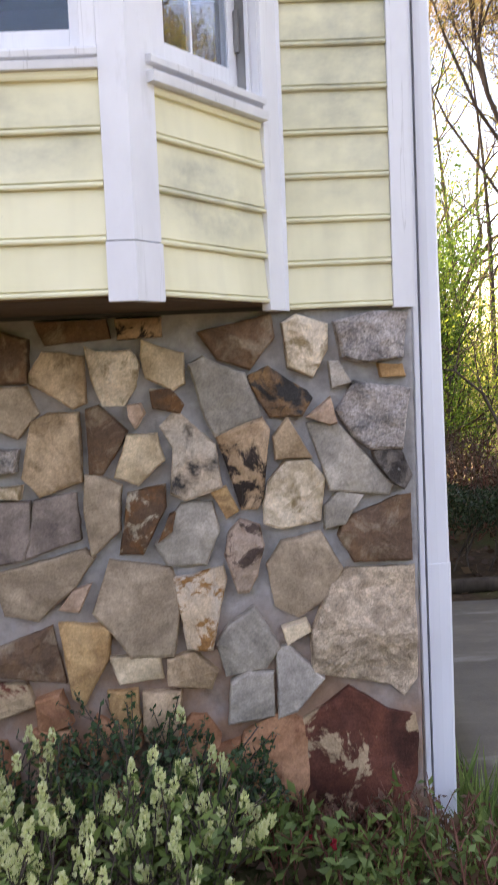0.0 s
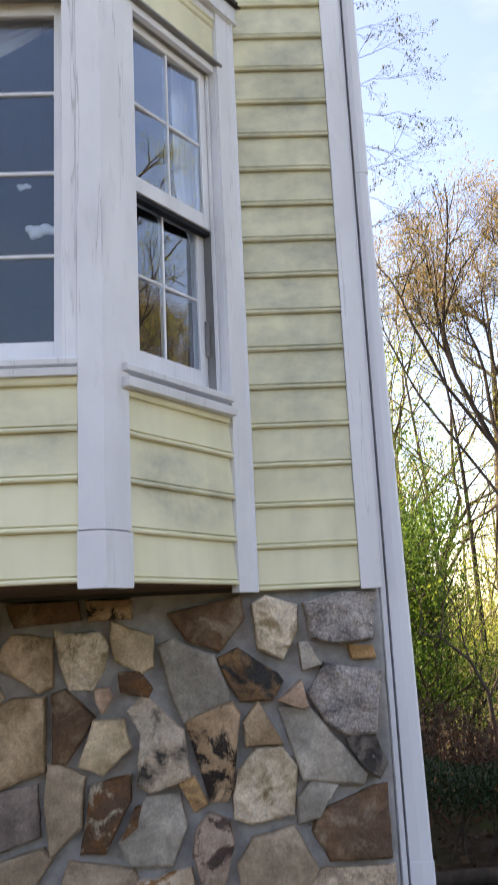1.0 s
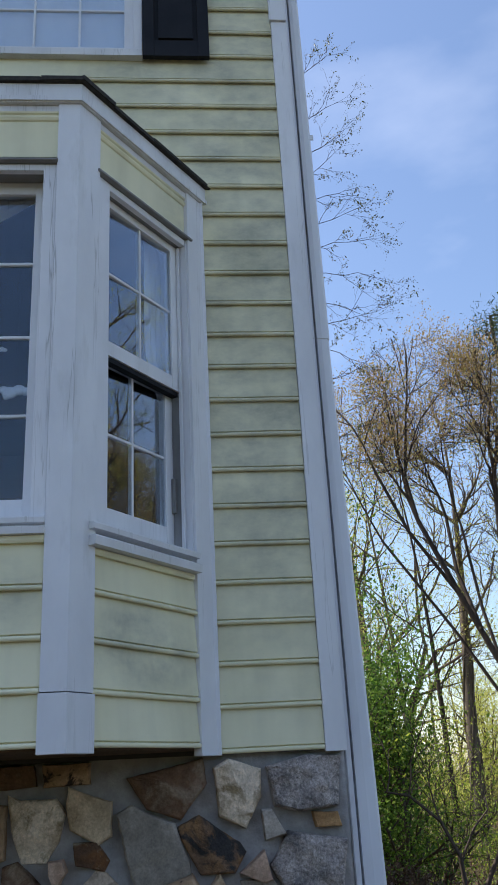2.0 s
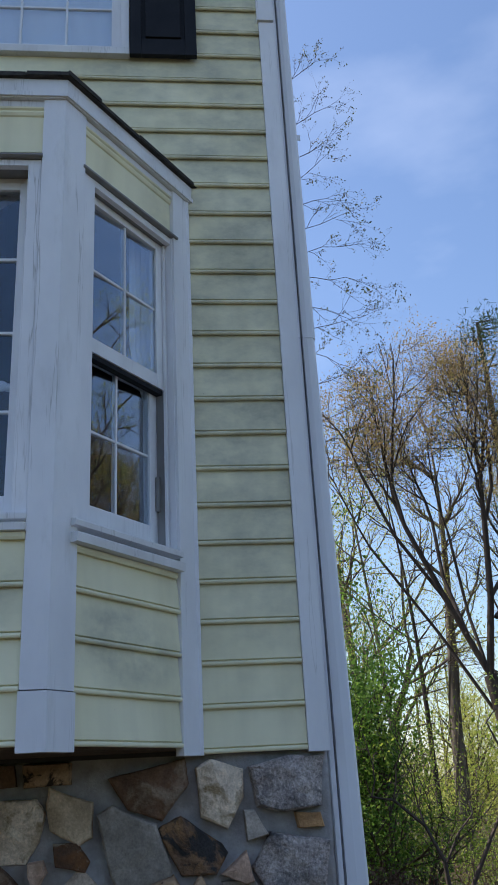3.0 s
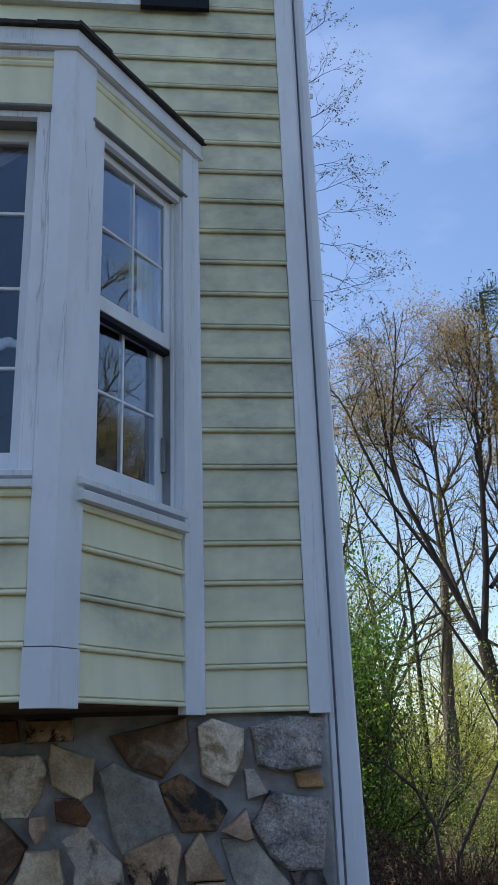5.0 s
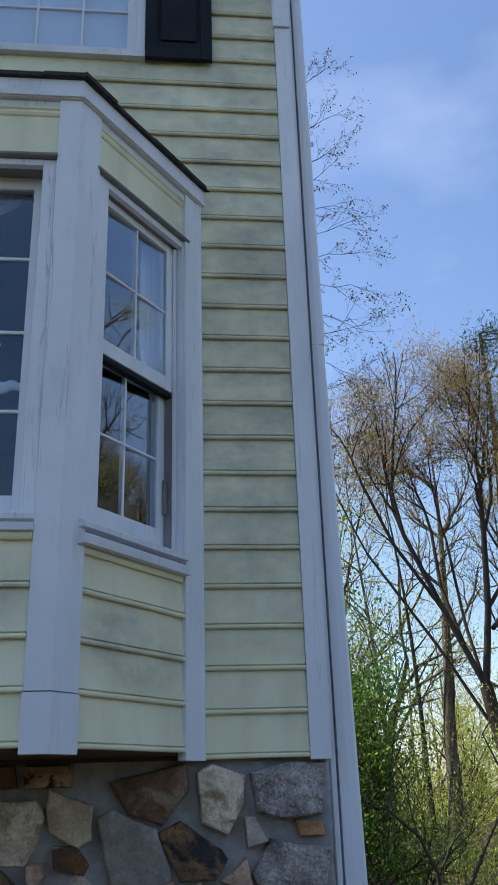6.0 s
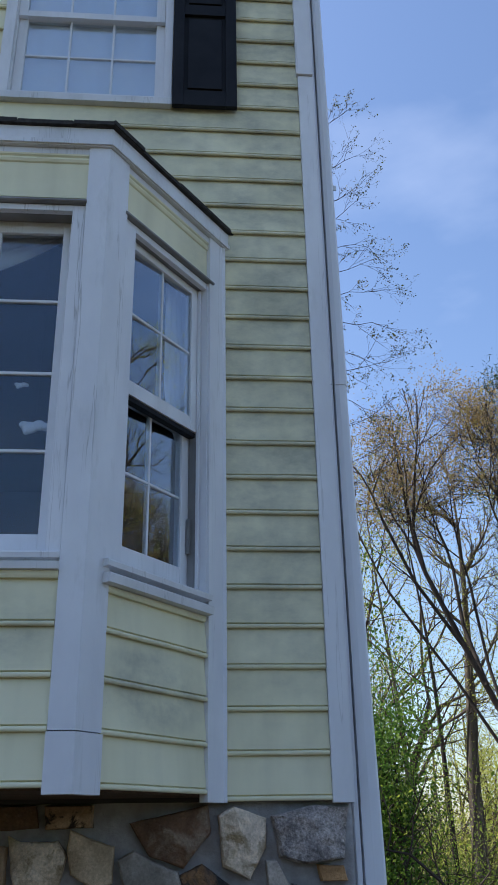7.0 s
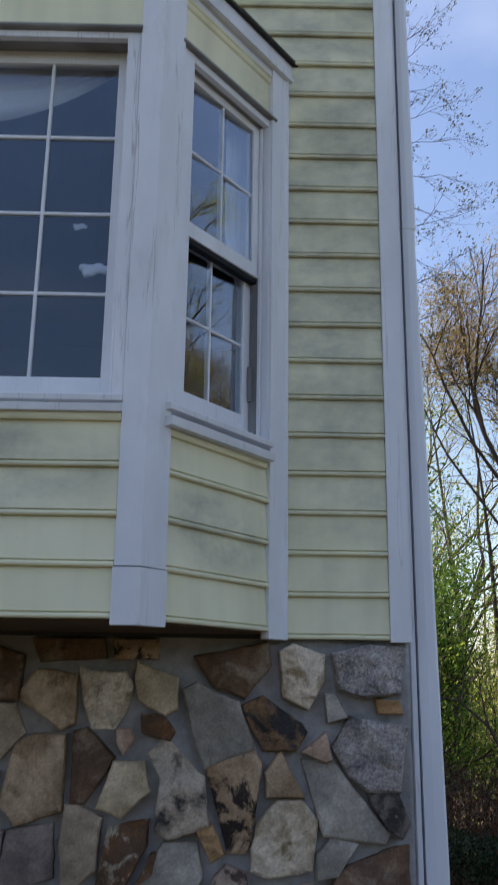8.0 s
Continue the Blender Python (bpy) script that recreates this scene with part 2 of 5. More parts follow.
MORTAR, SOIL, ASPHALT = mortar_mat(), ground_mat(), asphalt_mat()

STONE = {
    "tan": stone_mat("tan_sandstone", (0.36, 0.275, 0.185), (0.45, 0.365, 0.265), (0.27, 0.18, 0.10), 6, spots=(0.52, 0.66)),
    "ochre": stone_mat("ochre_sandstone", (0.40, 0.255, 0.125), (0.46, 0.33, 0.18), (0.30, 0.165, 0.08), 5, spots=(0.53, 0.68)),
    "cream": stone_mat("cream_fieldstone", (0.50, 0.44, 0.33), (0.60, 0.56, 0.47), (0.33, 0.235, 0.13), 8, spots=(0.52, 0.64)),
    "pale": stone_mat("pale_buff_stone", (0.50, 0.43, 0.31), (0.57, 0.51, 0.39), None, 4, relief=0.25),
    "blue": stone_mat("blue_grey_flagstone", (0.285, 0.287, 0.27), (0.37, 0.37, 0.35), (0.34, 0.29, 0.22), 4, spots=(0.52, 0.72), relief=0.25, rough=0.7),
    "blotch": stone_mat("black_patched_cream_stone", (0.56, 0.53, 0.47), (0.42, 0.37, 0.31), (0.05, 0.045, 0.04), 5, spots=(0.52, 0.68)),
    "lichen": stone_mat("lichen_speckled_grey_stone", (0.50, 0.50, 0.51), (0.30, 0.295, 0.30), (0.10, 0.10, 0.105), 10, spots=(0.5, 0.72), relief=0.9, grain=0.45),
    "char": stone_mat("charcoal_grey_stone", (0.06, 0.058, 0.06), (0.17, 0.165, 0.16), (0.32, 0.31, 0.30), 12, spots=(0.62, 0.7), relief=0.8),
    "rust": stone_mat("rust_and_black_stone", (0.20, 0.105, 0.05), (0.10, 0.065, 0.045), (0.44, 0.36, 0.26), 9, spots=(0.52, 0.60)),
    "pink": stone_mat("pinkish_stone", (0.44, 0.33, 0.26), (0.50, 0.40, 0.33), None, 6, relief=0.3),
    "brown": stone_mat("brown_stone", (0.20, 0.13, 0.085), (0.11, 0.075, 0.055), (0.32, 0.235, 0.16), 6, spots=(0.52, 0.66)),
    "umber": stone_mat("brown_and_black_split_stone", (0.36, 0.26, 0.17), (0.40, 0.31, 0.22), (0.045, 0.032, 0.027), 5, spots=(0.50, 0.55)),
    "olive": stone_mat("olive_grey_flagstone", (0.31, 0.26, 0.20), (0.365, 0.315, 0.25), (0.33, 0.245, 0.165), 4, spots=(0.52, 0.68), relief=0.25),
    "slate": stone_mat("purple_grey_slate", (0.175, 0.155, 0.15), (0.235, 0.21, 0.20), None, 5, relief=0.2),
    "whiterust": stone_mat("white_and_rust_stone", (0.62, 0.57, 0.50), (0.52, 0.44, 0.34), (0.36, 0.17, 0.06), 8, spots=(0.52, 0.58)),
    "lime": stone_mat("rough_pitted_limestone", (0.46, 0.39, 0.31), (0.53, 0.465, 0.38), (0.33, 0.265, 0.20), 16, spots=(0.60, 0.70), relief=1.0, grain=0.3),
    "ice": stone_mat("pale_blue_grey_flagstone", (0.40, 0.405, 0.395), (0.47, 0.47, 0.455), None, 4, relief=0.2, rough=0.7),
    "mauve": stone_mat("mauve_and_dark_mottled_stone", (0.44, 0.37, 0.32), (0.33, 0.265, 0.225), (0.10, 0.065, 0.052), 7, spots=(0.55, 0.62), relief=0.7),
    "rustdark": stone_mat("black_split_stone_with_rust_seam", (0.30, 0.19, 0.10), (0.16, 0.11, 0.075), (0.05, 0.045, 0.042), 6, spots=(0.50, 0.58), relief=0.8),
    "terra": stone_mat("terracotta_stained_stone", (0.36, 0.185, 0.105), (0.41, 0.24, 0.15), (0.28, 0.11, 0.06), 4, spots=(0.52, 0.68), relief=0.3),
    "blood": stone_mat("dark_red_and_tan_stone", (0.075, 0.032, 0.025), (0.14, 0.052, 0.036), (0.48, 0.33, 0.20), 3.2, edge=(0.38, 0.6), spots=(0.55, 0.58)),
}

NEWLEAF = leaf_mat("fresh_green_leaf", [(0.09, 0.16, 0.022), (0.22, 0.31, 0.04), (0.42, 0.48, 0.07), (0.13, 0.20, 0.028)], 0.6)
DEEPLEAF = leaf_mat("mid_green_leaf", [(0.05, 0.115, 0.02), (0.10, 0.20, 0.028), (0.22, 0.34, 0.05), (0.04, 0.09, 0.018)], 0.55)
RUSTLEAF = leaf_mat("rusty_spring_bud", [(0.31, 0.22, 0.08), (0.42, 0.29, 0.11), (0.22, 0.15, 0.06), (0.36, 0.33, 0.10)], 0.5)
PALELEAF = leaf_mat("yellow_green_spring_leaf", [(0.46, 0.46, 0.08), (0.36, 0.40, 0.065), (0.55, 0.52, 0.14)], 0.55)
UNDERLEAF = leaf_mat("olive_undergrowth_leaf", [(0.09, 0.11, 0.028), (0.19, 0.21, 0.045), (0.07, 0.06, 0.03), (0.32, 0.32, 0.07)], 0.45)
DEADLEAF = leaf_mat("dry_brown_leaf", [(0.10, 0.055, 0.032), (0.065, 0.036, 0.022), (0.15, 0.09, 0.055)], 0.3)
PINELEAF = leaf_mat("dark_pine_needle", [(0.02, 0.045, 0.012), (0.035, 0.065, 0.015), (0.05, 0.08, 0.02)], 0.2)
HEDGELEAF = leaf_mat("dark_hedge_leaf", [(0.012, 0.025, 0.009), (0.022, 0.042, 0.014), (0.04, 0.06, 0.02)], 0.2)
BOXLEAF = leaf_mat("glossy_dark_shrub_leaf", [(0.022, 0.055, 0.022), (0.04, 0.085, 0.032), (0.06, 0.11, 0.042)], 0.2, 0.35)
SOFTLEAF = leaf_mat("light_green_shrub_leaf", [(0.10, 0.17, 0.045), (0.19, 0.26, 0.075), (0.06, 0.11, 0.03)], 0.35, 0.45)
BLOOM = leaf_mat("cream_flower_bud", [(0.66, 0.68, 0.32), (0.76, 0.76, 0.46), (0.54, 0.60, 0.25)], 0.35, 0.6)
BUDLEAF = leaf_mat("tiny_dark_bud", [(0.06, 0.07, 0.025), (0.10, 0.12, 0.03), (0.12, 0.08, 0.04)], 0.3)
REDLEAF = leaf_mat("reddish_shrub_leaf", [(0.17, 0.07, 0.045), (0.12, 0.07, 0.04), (0.19, 0.12, 0.07)], 0.3)
REDBLOOM = leaf_mat("red_flower_bud", [(0.45, 0.03, 0.04), (0.38, 0.03, 0.05)], 0.3)


# ---- building helpers ----
def finish(bm, name, material):
    bmesh.ops.recalc_face_normals(bm, faces=bm.faces)
    me = bpy.data.meshes.new(name)
    bm.to_mesh(me)
    bm.free()
    me.materials.append(material)
    return me


def part(name, bm, material=None, parent=None, label="", smooth=False):
    """One mesh object, under a thing or a part, built in world places."""
    me = finish(bm, name, material) if isinstance(bm, bmesh.types.BMesh) else bm
    if smooth:
        me.polygons.foreach_set("use_smooth", [True] * len(me.polygons))
    ob = new(name, me)
    if parent:
        ob.parent = parent
        top = parent
        while top.parent:
            top = top.parent
        if top is parent:
            ob.matrix_parent_inverse = parent.matrix_basis.inverted()
    if label:
        ob["label"] = label
    return ob


def thing(name, x, y, z, label, category, group="", kind=""):
    ob = new(name)
    ob.empty_display_size = 0.05
    ob.matrix_basis = Matrix.Translation((x, y, z))
    return tagged(ob, label, category, group, kind)


def world_frame(u, o, z):
    return (u, -o, z)


def frame_of(px, py, ux, uy, nx, ny):
    def place(u, o, z):
        return (px + u * ux + o * nx, py + u * uy + o * ny, z)
    return place


def box(bm, u0, u1, o0, o1, z0, z1, fr=world_frame, bevel=0.0):
    vs = [bm.verts.new(fr(u, o, z)) for u in (u0, u1) for o in (o0, o1) for z in (z0, z1)]
    fs = [bm.faces.new([vs[i] for i in f]) for f in ((0, 1, 3, 2), (4, 6, 7, 5), (0, 4, 5, 1), (2, 3, 7, 6), (0, 2, 6, 4), (1, 5, 7, 3))]
    if bevel:
        edges = {e for f in fs for e in f.edges}
        bmesh.ops.bevel(bm, geom=list(edges), offset=bevel, segments=2, affect="EDGES", profile=0.6)
    return bm


def boxes(*specs, fr=world_frame, bevel=0.003):
    bm = bmesh.new()
    for s in specs:
        one = bmesh.new()
        box(one, *s, fr=fr, bevel=bevel)
        me = bpy.data.meshes.new("tmp")
        one.to_mesh(me)
        one.free()
        bm.from_mesh(me)
        bpy.data.meshes.remove(me)
    return bm


def extrude(profile, u0, u1, fr, step=0.12, wobble=0.0, seed=0):
    """A profile of (out, z) drawn along u, with a slight waviness."""
    bm = bmesh.new()
    n = max(1, int(abs(u1 - u0) / step))
    rings = []
    for i in range(n + 1):
        u = u0 + (u1 - u0) * i / n
        w = wobble * noise.noise(Vector((u * 5.1, seed * 3.7, 0.3)))
        v = wobble * noise.noise(Vector((u * 4.3, seed * 2.9, 7.7)))
        rings.append([bm.verts.new(fr(u, o + w, z + v)) for o, z in profile])
    k = len(profile)
    for a, b in zip(rings, rings[1:]):
        for j in range(k):
            bm.faces.new((a[j], a[(j + 1) % k], b[(j + 1) % k], b[j]))
    bm.faces.new(rings[0])
    bm.faces.new(rings[-1][::-1])
    return bm


def lap(z, height, out=0.004, top=None):
    """Beaded lap siding board: bead at the lower edge, a groove above it, face leaning in."""
    t = z + height + 0.014 if top is None else top
    bead = [(out + 0.010 + 0.0075 * math.sin(a), z + 0.008 - 0.008 * math.cos(a)) for a in np.linspace(0.15, 2.9, 7)]
    return [(0.0, z + 0.011), (out + 0.004, z + 0.011), (out + 0.007, z + 0.001)] + bead + [(out + 0.003, z + 0.0180), (out + 0.012, z + 0.0215), (out - 0.002, t), (0.0, t)]


def tubes(segs, sides=5):
    """Tapered tubes: rows of start, end, start radius, end radius; one mesh."""
    s = np.array(segs, float)
    a, b, ra, rb = s[:, 0:3], s[:, 3:6], s[:, 6], s[:, 7]
    d = b - a
    d /= np.linalg.norm(d, axis=1)[:, None] + 1e-9
    ref = np.where(np.abs(d[:, 2:3]) > 0.9, np.array([[1.0, 0, 0]]), np.array([[0, 0, 1.0]]))
    e1 = np.cross(d, ref)
    e1 /= np.linalg.norm(e1, axis=1)[:, None] + 1e-9
    e2 = np.cross(d, e1)
    n = len(s)
    v = np.zeros((n, 2 * sides, 3))
    for k in range(sides):
        c, q = math.cos(2 * math.pi * k / sides), math.sin(2 * math.pi * k / sides)
        v[:, k] = a + (e1 * c + e2 * q) * ra[:, None]
        v[:, sides + k] = b + (e1 * c + e2 * q) * rb[:, None]
    faces = np.array([[k, (k + 1) % sides, sides + (k + 1) % sides, sides + k] for k in range(sides)])
    f = (faces[None] + (np.arange(n) * 2 * sides)[:, None, None]).reshape(-1, 4)
    return quads(v.reshape(-1, 3), f)


def quads(v, f):
    me = bpy.data.meshes.new("mesh")
    me.vertices.add(len(v))
    me.vertices.foreach_set("co", np.asarray(v, np.float32).ravel())
    me.loops.add(f.size)
    me.loops.foreach_set("vertex_index", f.astype(np.int32).ravel())
    me.polygons.add(len(f))
    me.polygons.foreach_set("loop_start", np.arange(len(f), dtype=np.int32) * 4)
    me.update(calc_edges=True)
    return me


def leaves(p, size, rng, slim=0.55, up=0.0, spread=0.35, toward=None):
    """Folded leaf blades of four corners at the places p."""
    p = np.asarray(p, float)
    n = len(p)
    d = rng.normal(size=(n, 3)) if toward is None else np.asarray(toward) + 0.45 * rng.normal(size=(n, 3))
    d[:, 2] += up
    d /= np.linalg.norm(d, axis=1)[:, None] + 1e-9
    q = np.cross(d, rng.normal(size=(n, 3)))
    q /= np.linalg.norm(q, axis=1)[:, None] + 1e-9
    s = size * (1 + spread * rng.normal(size=(n, 1))).clip(0.4, 1.8)
    nrm = np.cross(d, q)
    v = np.stack([p, p + d * s * 0.45 + q * s * slim * 0.5 + nrm * s * 0.1, p + d * s, p + d * s * 0.45 - q * s * slim * 0.5 + nrm * s * 0.1], 1)
    f = np.arange(n * 4).reshape(n, 4)
    return quads(v.reshape(-1, 3), f)


def coat(me, material):
    me.materials.append(material)
    return me


# ---- the house: walls ----
Z0, LAP = 1.78, 0.152
EAST = 0.077
HOUSE_W, HOUSE_N, TOP = -7.0, 9.0, 7.6

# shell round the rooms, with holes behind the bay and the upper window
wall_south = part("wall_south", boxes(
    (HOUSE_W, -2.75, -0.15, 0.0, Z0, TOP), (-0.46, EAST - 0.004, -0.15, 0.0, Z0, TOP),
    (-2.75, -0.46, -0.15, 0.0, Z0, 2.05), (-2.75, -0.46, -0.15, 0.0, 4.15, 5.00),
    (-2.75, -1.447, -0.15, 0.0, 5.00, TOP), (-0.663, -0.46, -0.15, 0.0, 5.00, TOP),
    (-1.447, -0.663, -0.15, 0.0, 6.45, TOP), bevel=0), DIMPLASTER)
tagged(wall_south, "pale yellow beaded lap siding wall in shade", "wall", kind="structure")
wall_east = part("wall_east", boxes((EAST - 0.2, EAST - 0.002, -HOUSE_N, -0.152, -0.6, TOP), bevel=0), SIDING)
tagged(wall_east, "house side wall round the corner", "wall", kind="structure")
wall_north = part("wall_north", boxes((HOUSE_W, EAST - 0.21, -HOUSE_N, -HOUSE_N + 0.15, -0.6, TOP), bevel=0), SIDING)
tagged(wall_north, "rear house wall", "wall", kind="structure")
wall_west = part("wall_west", boxes((HOUSE_W - 0.15, HOUSE_W, -HOUSE_N, 0.0, -0.6, TOP), bevel=0), SIDING)
tagged(wall_west, "far side house wall", "wall", kind="structure")
ceiling = part("ceiling", boxes((HOUSE_W, EAST - 0.21, -HOUSE_N + 0.16, -0.16, 4.25, 4.35), (HOUSE_W, EAST, -HOUSE_N, 0.0, TOP + 0.002, TOP + 0.2), bevel=0), DIMPLASTER)
tagged(ceiling, "plaster ceiling of the rooms, darkened to read as unlit", "ceiling", kind="structure")
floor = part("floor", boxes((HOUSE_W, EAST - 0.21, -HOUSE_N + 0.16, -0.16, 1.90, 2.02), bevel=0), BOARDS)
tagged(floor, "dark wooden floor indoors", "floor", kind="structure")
partition = part("wall_partition", boxes((-4.2, -4.1, -3.6, -0.16, 2.022, 4.248), (-4.1, EAST - 0.21, -3.6, -3.5, 2.022, 4.248), (-3.0, EAST - 0.21, -2.6, -2.5, 4.352, TOP), bevel=0), DIMPLASTER)
tagged(partition, "plaster partition wall indoors, darkened to read as unlit", "wall", kind="structure")

# stone base: mortar bed with stones
def mortar_bed():
    bm = bmesh.new()
    nx, nz, x0, x1, z0, z1 = 280, 165, -4.2, 0.072, -0.75, Z0 + 0.02
    grid = []
    for j in range(nz + 1):
        row = []
        for i in range(nx + 1):
            x, z = x0 + (x1 - x0) * i / nx, z0 + (z1 - z0) * j / nz
            d = 0.012 * noise.noise(Vector((x * 7, 0, z * 7))) + 0.009 * noise.noise(Vector((x * 17, 3, z * 17))) + 0.004 * noise.noise(Vector((x * 41, 5, z * 41)))
            row.append(bm.verts.new((x, 0.016 + d, z)))
        grid.append(row)
    for j in range(nz):
        for i in range(nx):
            bm.faces.new((grid[j][i], grid[j][i + 1], grid[j + 1][i + 1], grid[j + 1][i]))
    edge = [grid[0], [r[-1] for r in grid], grid[-1][::-1], [r[0] for r in grid[::-1]]]
    for run in edge:
        back = [bm.verts.new((v.co.x, 0.15, v.co.z)) for v in run]
        for a in range(len(run) - 1):
            bm.faces.new((run[a + 1], run[a], back[a], back[a + 1]))
    return bm


wall_stone = part("wall_stone_base", mortar_bed(), MORTAR, smooth=True)
tagged(wall_stone, "fieldstone foundation wall with wide grey mortar joints", "stone wall", kind="structure")
wall_base = part("wall_base_core", boxes((HOUSE_W, -4.21, -0.15, 0.0, -0.75, Z0 - 0.002), bevel=0), MORTAR)
tagged(wall_base, "foundation wall beyond the stonework", "wall", kind="structure")


def shadow_roof():
    """Unseen gable roof added to lengthen the shadow: ridge along the front, eaves just past the walls."""
    bm = bmesh.new()
    x0, x1, y0, ym, y1, e, r = HOUSE_W - 0.4, EAST + 0.3, -0.35, HOUSE_N / 2, HOUSE_N + 0.35, TOP + 0.21, TOP + 3.0
    ends = []
    for x in (x0, x1):
        ends.append([bm.verts.new(p) for p in ((x, y0, e), (x, ym, r), (x, y1, e), (x, y1, e - 0.15), (x, y0, e - 0.15))])
    for k in range(5):
        j = (k + 1) % 5
        bm.faces.new((ends[0][k], ends[0][j], ends[1][j], ends[1][k]))
    bm.faces.new(ends[0])
    bm.faces.new(ends[1][::-1])
    return bm


tagged(part("roof_house", shadow_roof(), SHINGLE), "unseen dark shingle gable roof, added to lengthen the house's shadow", "roof", kind="structure")

# corner board, in two lengths, and the fillet under the siding
corner = tagged(thing("corner_trim", 0.04, 0, Z0, "white corner board of the house in two lengths", "trim", kind="structure"))
part("lower_board", boxes((0.0, EAST, 0.0, 0.029, Z0 - 0.008, 5.195), bevel=0.002), TRIM, corner)
part("upper_board", boxes((-0.008, EAST - 0.002, 0.0, 0.041, 5.199, TOP), bevel=0.002), TRIM, corner)


def downspout():
    sp = thing("downspout", 0.14, 0.06, -0.4, "white ribbed metal downspout beside the house corner", "downspout")
    def tube(low, high, y0, y1, z0, z1):
        # front with one narrow deep groove and rounded ribs
        def ring_at(x0, x1):
            w = x1 - x0
            return [(x0, y1), (x0, y0 + 0.006), (x0 + 0.004, y0), (x0 + 0.022, y0), (x0 + 0.024, y0 + 0.045), (x0 + 0.030, y0 + 0.045),
                    (x0 + 0.0315, y0 + 0.001), (x0 + w * 0.6, y0 - 0.002), (x1 - 0.010, y0), (x1, y0 + 0.01), (x1, y1)]
        bm = bmesh.new()
        a = [bm.verts.new((x, y, z0)) for x, y in ring_at(*low)]
        b = [bm.verts.new((x, y, z1)) for x, y in ring_at(*high)]
        for i in range(len(a)):
            j = (i + 1) % len(a)
            bm.faces.new((a[i], a[j], b[j], b[i]))
        bm.faces.new(a[::-1])
        bm.faces.new(b)
        return bm
    part("lower_pipe", tube((0.090, 0.208), (0.084, 0.205), 0.052, 0.118, -0.30, 0.815), SPOUT, sp)
    part("middle_pipe", tube((0.085, 0.202), (0.079, 0.163), 0.055, 0.117, 0.80, 3.48), SPOUT, sp)
    part("upper_pipe", tube((0.079, 0.167), (0.079, 0.150), 0.052, 0.118, 3.475, TOP - 0.1), SPOUT, sp)
    part("elbow", boxes((0.097, 0.197, -0.11, 0.03, -0.43, -0.30), bevel=0.012), SPOUT, sp)
    for z in (1.30, 4.6):
        part("strap", boxes((EAST, 0.19, -0.125, -0.119, z, z + 0.03), bevel=0.002), SPOUT, sp)


downspout()

# ---- the bay ----
BX, BY, BL = -0.859, -0.622, -2.36
RX = -0.392
ulen = math.hypot(RX - BX, BY)
UX, UY = (RX - BX) / ulen, -BY / ulen
FRONT = frame_of(BX, BY, -1, 0, 0, -1)
SIDE = frame_of(BX, BY, UX, UY, UY, -UX)
FAR = frame_of(BL, BY, -UX, UY, -UY, -UX)
FLEN = BX - BL
BZ = 1.795

bay = thing("bay_window", -1.6, -0.3, BZ, "white-trimmed bay with yellow siding and a shallow dark roof, jutting over stonework", "bay window")


def ring(o, z):
    """The bay's outline in plan, o outward of its faces."""
    k = o * math.tan(math.atan2(UY, UX) / 2)
    s = o / UY
    return [(RX + s, 0.0, z), (BX + k, BY - o, z), (BL - k, BY - o, z), (BL + BX - RX - s, 0.0, z)]


def slab(o0, o1, z0, z1):
    """A band that runs round the three faces."""
    bm = bmesh.new()
    rows = [[bm.verts.new(p) for p in ring(o, z)] for o, z in ((o0, z0), (o1, z0), (o1, z1), (o0, z1))]
    for i in range(4):
        a, b = rows[i], rows[(i + 1) % 4]
        for k in range(3):
            bm.faces.new((a[k], a[k + 1], b[k + 1], b[k]))
    for k in (0, 3):
        bm.faces.new([r[k] for r in rows])
    return bm


def plate(o, z0, z1):
    bm = bmesh.new()
    a = [bm.verts.new(p) for p in ring(o, z0)]
    b = [bm.verts.new(p) for p in ring(o, z1)]
    for k in range(4):
        j = (k + 1) % 4
        bm.faces.new((a[k], a[j], b[j], b[k]))
    bm.faces.new(a)
    bm.faces.new(b[::-1])
    return bm


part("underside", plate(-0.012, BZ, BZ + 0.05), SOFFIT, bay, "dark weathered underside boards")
part("base_core", slab(-0.10, -0.012, BZ + 0.052, 2.44), DARK, bay)
part("inner_sill", plate(-0.10, 2.40, 2.435), SASH, bay)
part("head_core", slab(-0.10, -0.012, 3.86, 4.16), DARK, bay)
part("inner_ceiling", plate(-0.10, 3.99, 4.02), DIMPLASTER, bay)
# fascia, mould and roof
part("frieze_mould", slab(0.0, 0.016, 4.090, 4.116), SILL, bay)
part("fascia", slab(-0.02, 0.034, 4.118, 4.206), SILL, bay)
part("fascia_lip", slab(0.034, 0.042, 4.122, 4.142), SILL, bay)


def bay_roof():
    bm = bmesh.new()
    eave, low, wall = ring(0.050, 4.223), ring(0.050, 4.208), ring(-0.45, 4.42)
    wall = [(x, 0.0, 4.42) if k in (0, 3) else (x, -0.14, 4.42) for k, (x, y, z) in enumerate(wall)]
    rows = [[bm.verts.new(p) for p in r] for r in (low, eave, wall)]
    for a, b in zip(rows, rows[1:]):
        for k in range(3):
            bm.faces.new((a[k], a[k + 1], b[k + 1], b[k]))
    bm.faces.new(rows[0])
    bm.faces.new(rows[2])
    bm.faces.new((rows[0][0], rows[1][0], rows[2][0]))
    return bm


roof = part("roof", bay_roof(), SHINGLE, bay, "dark shingle roof edge")
rs = random.Random(3)


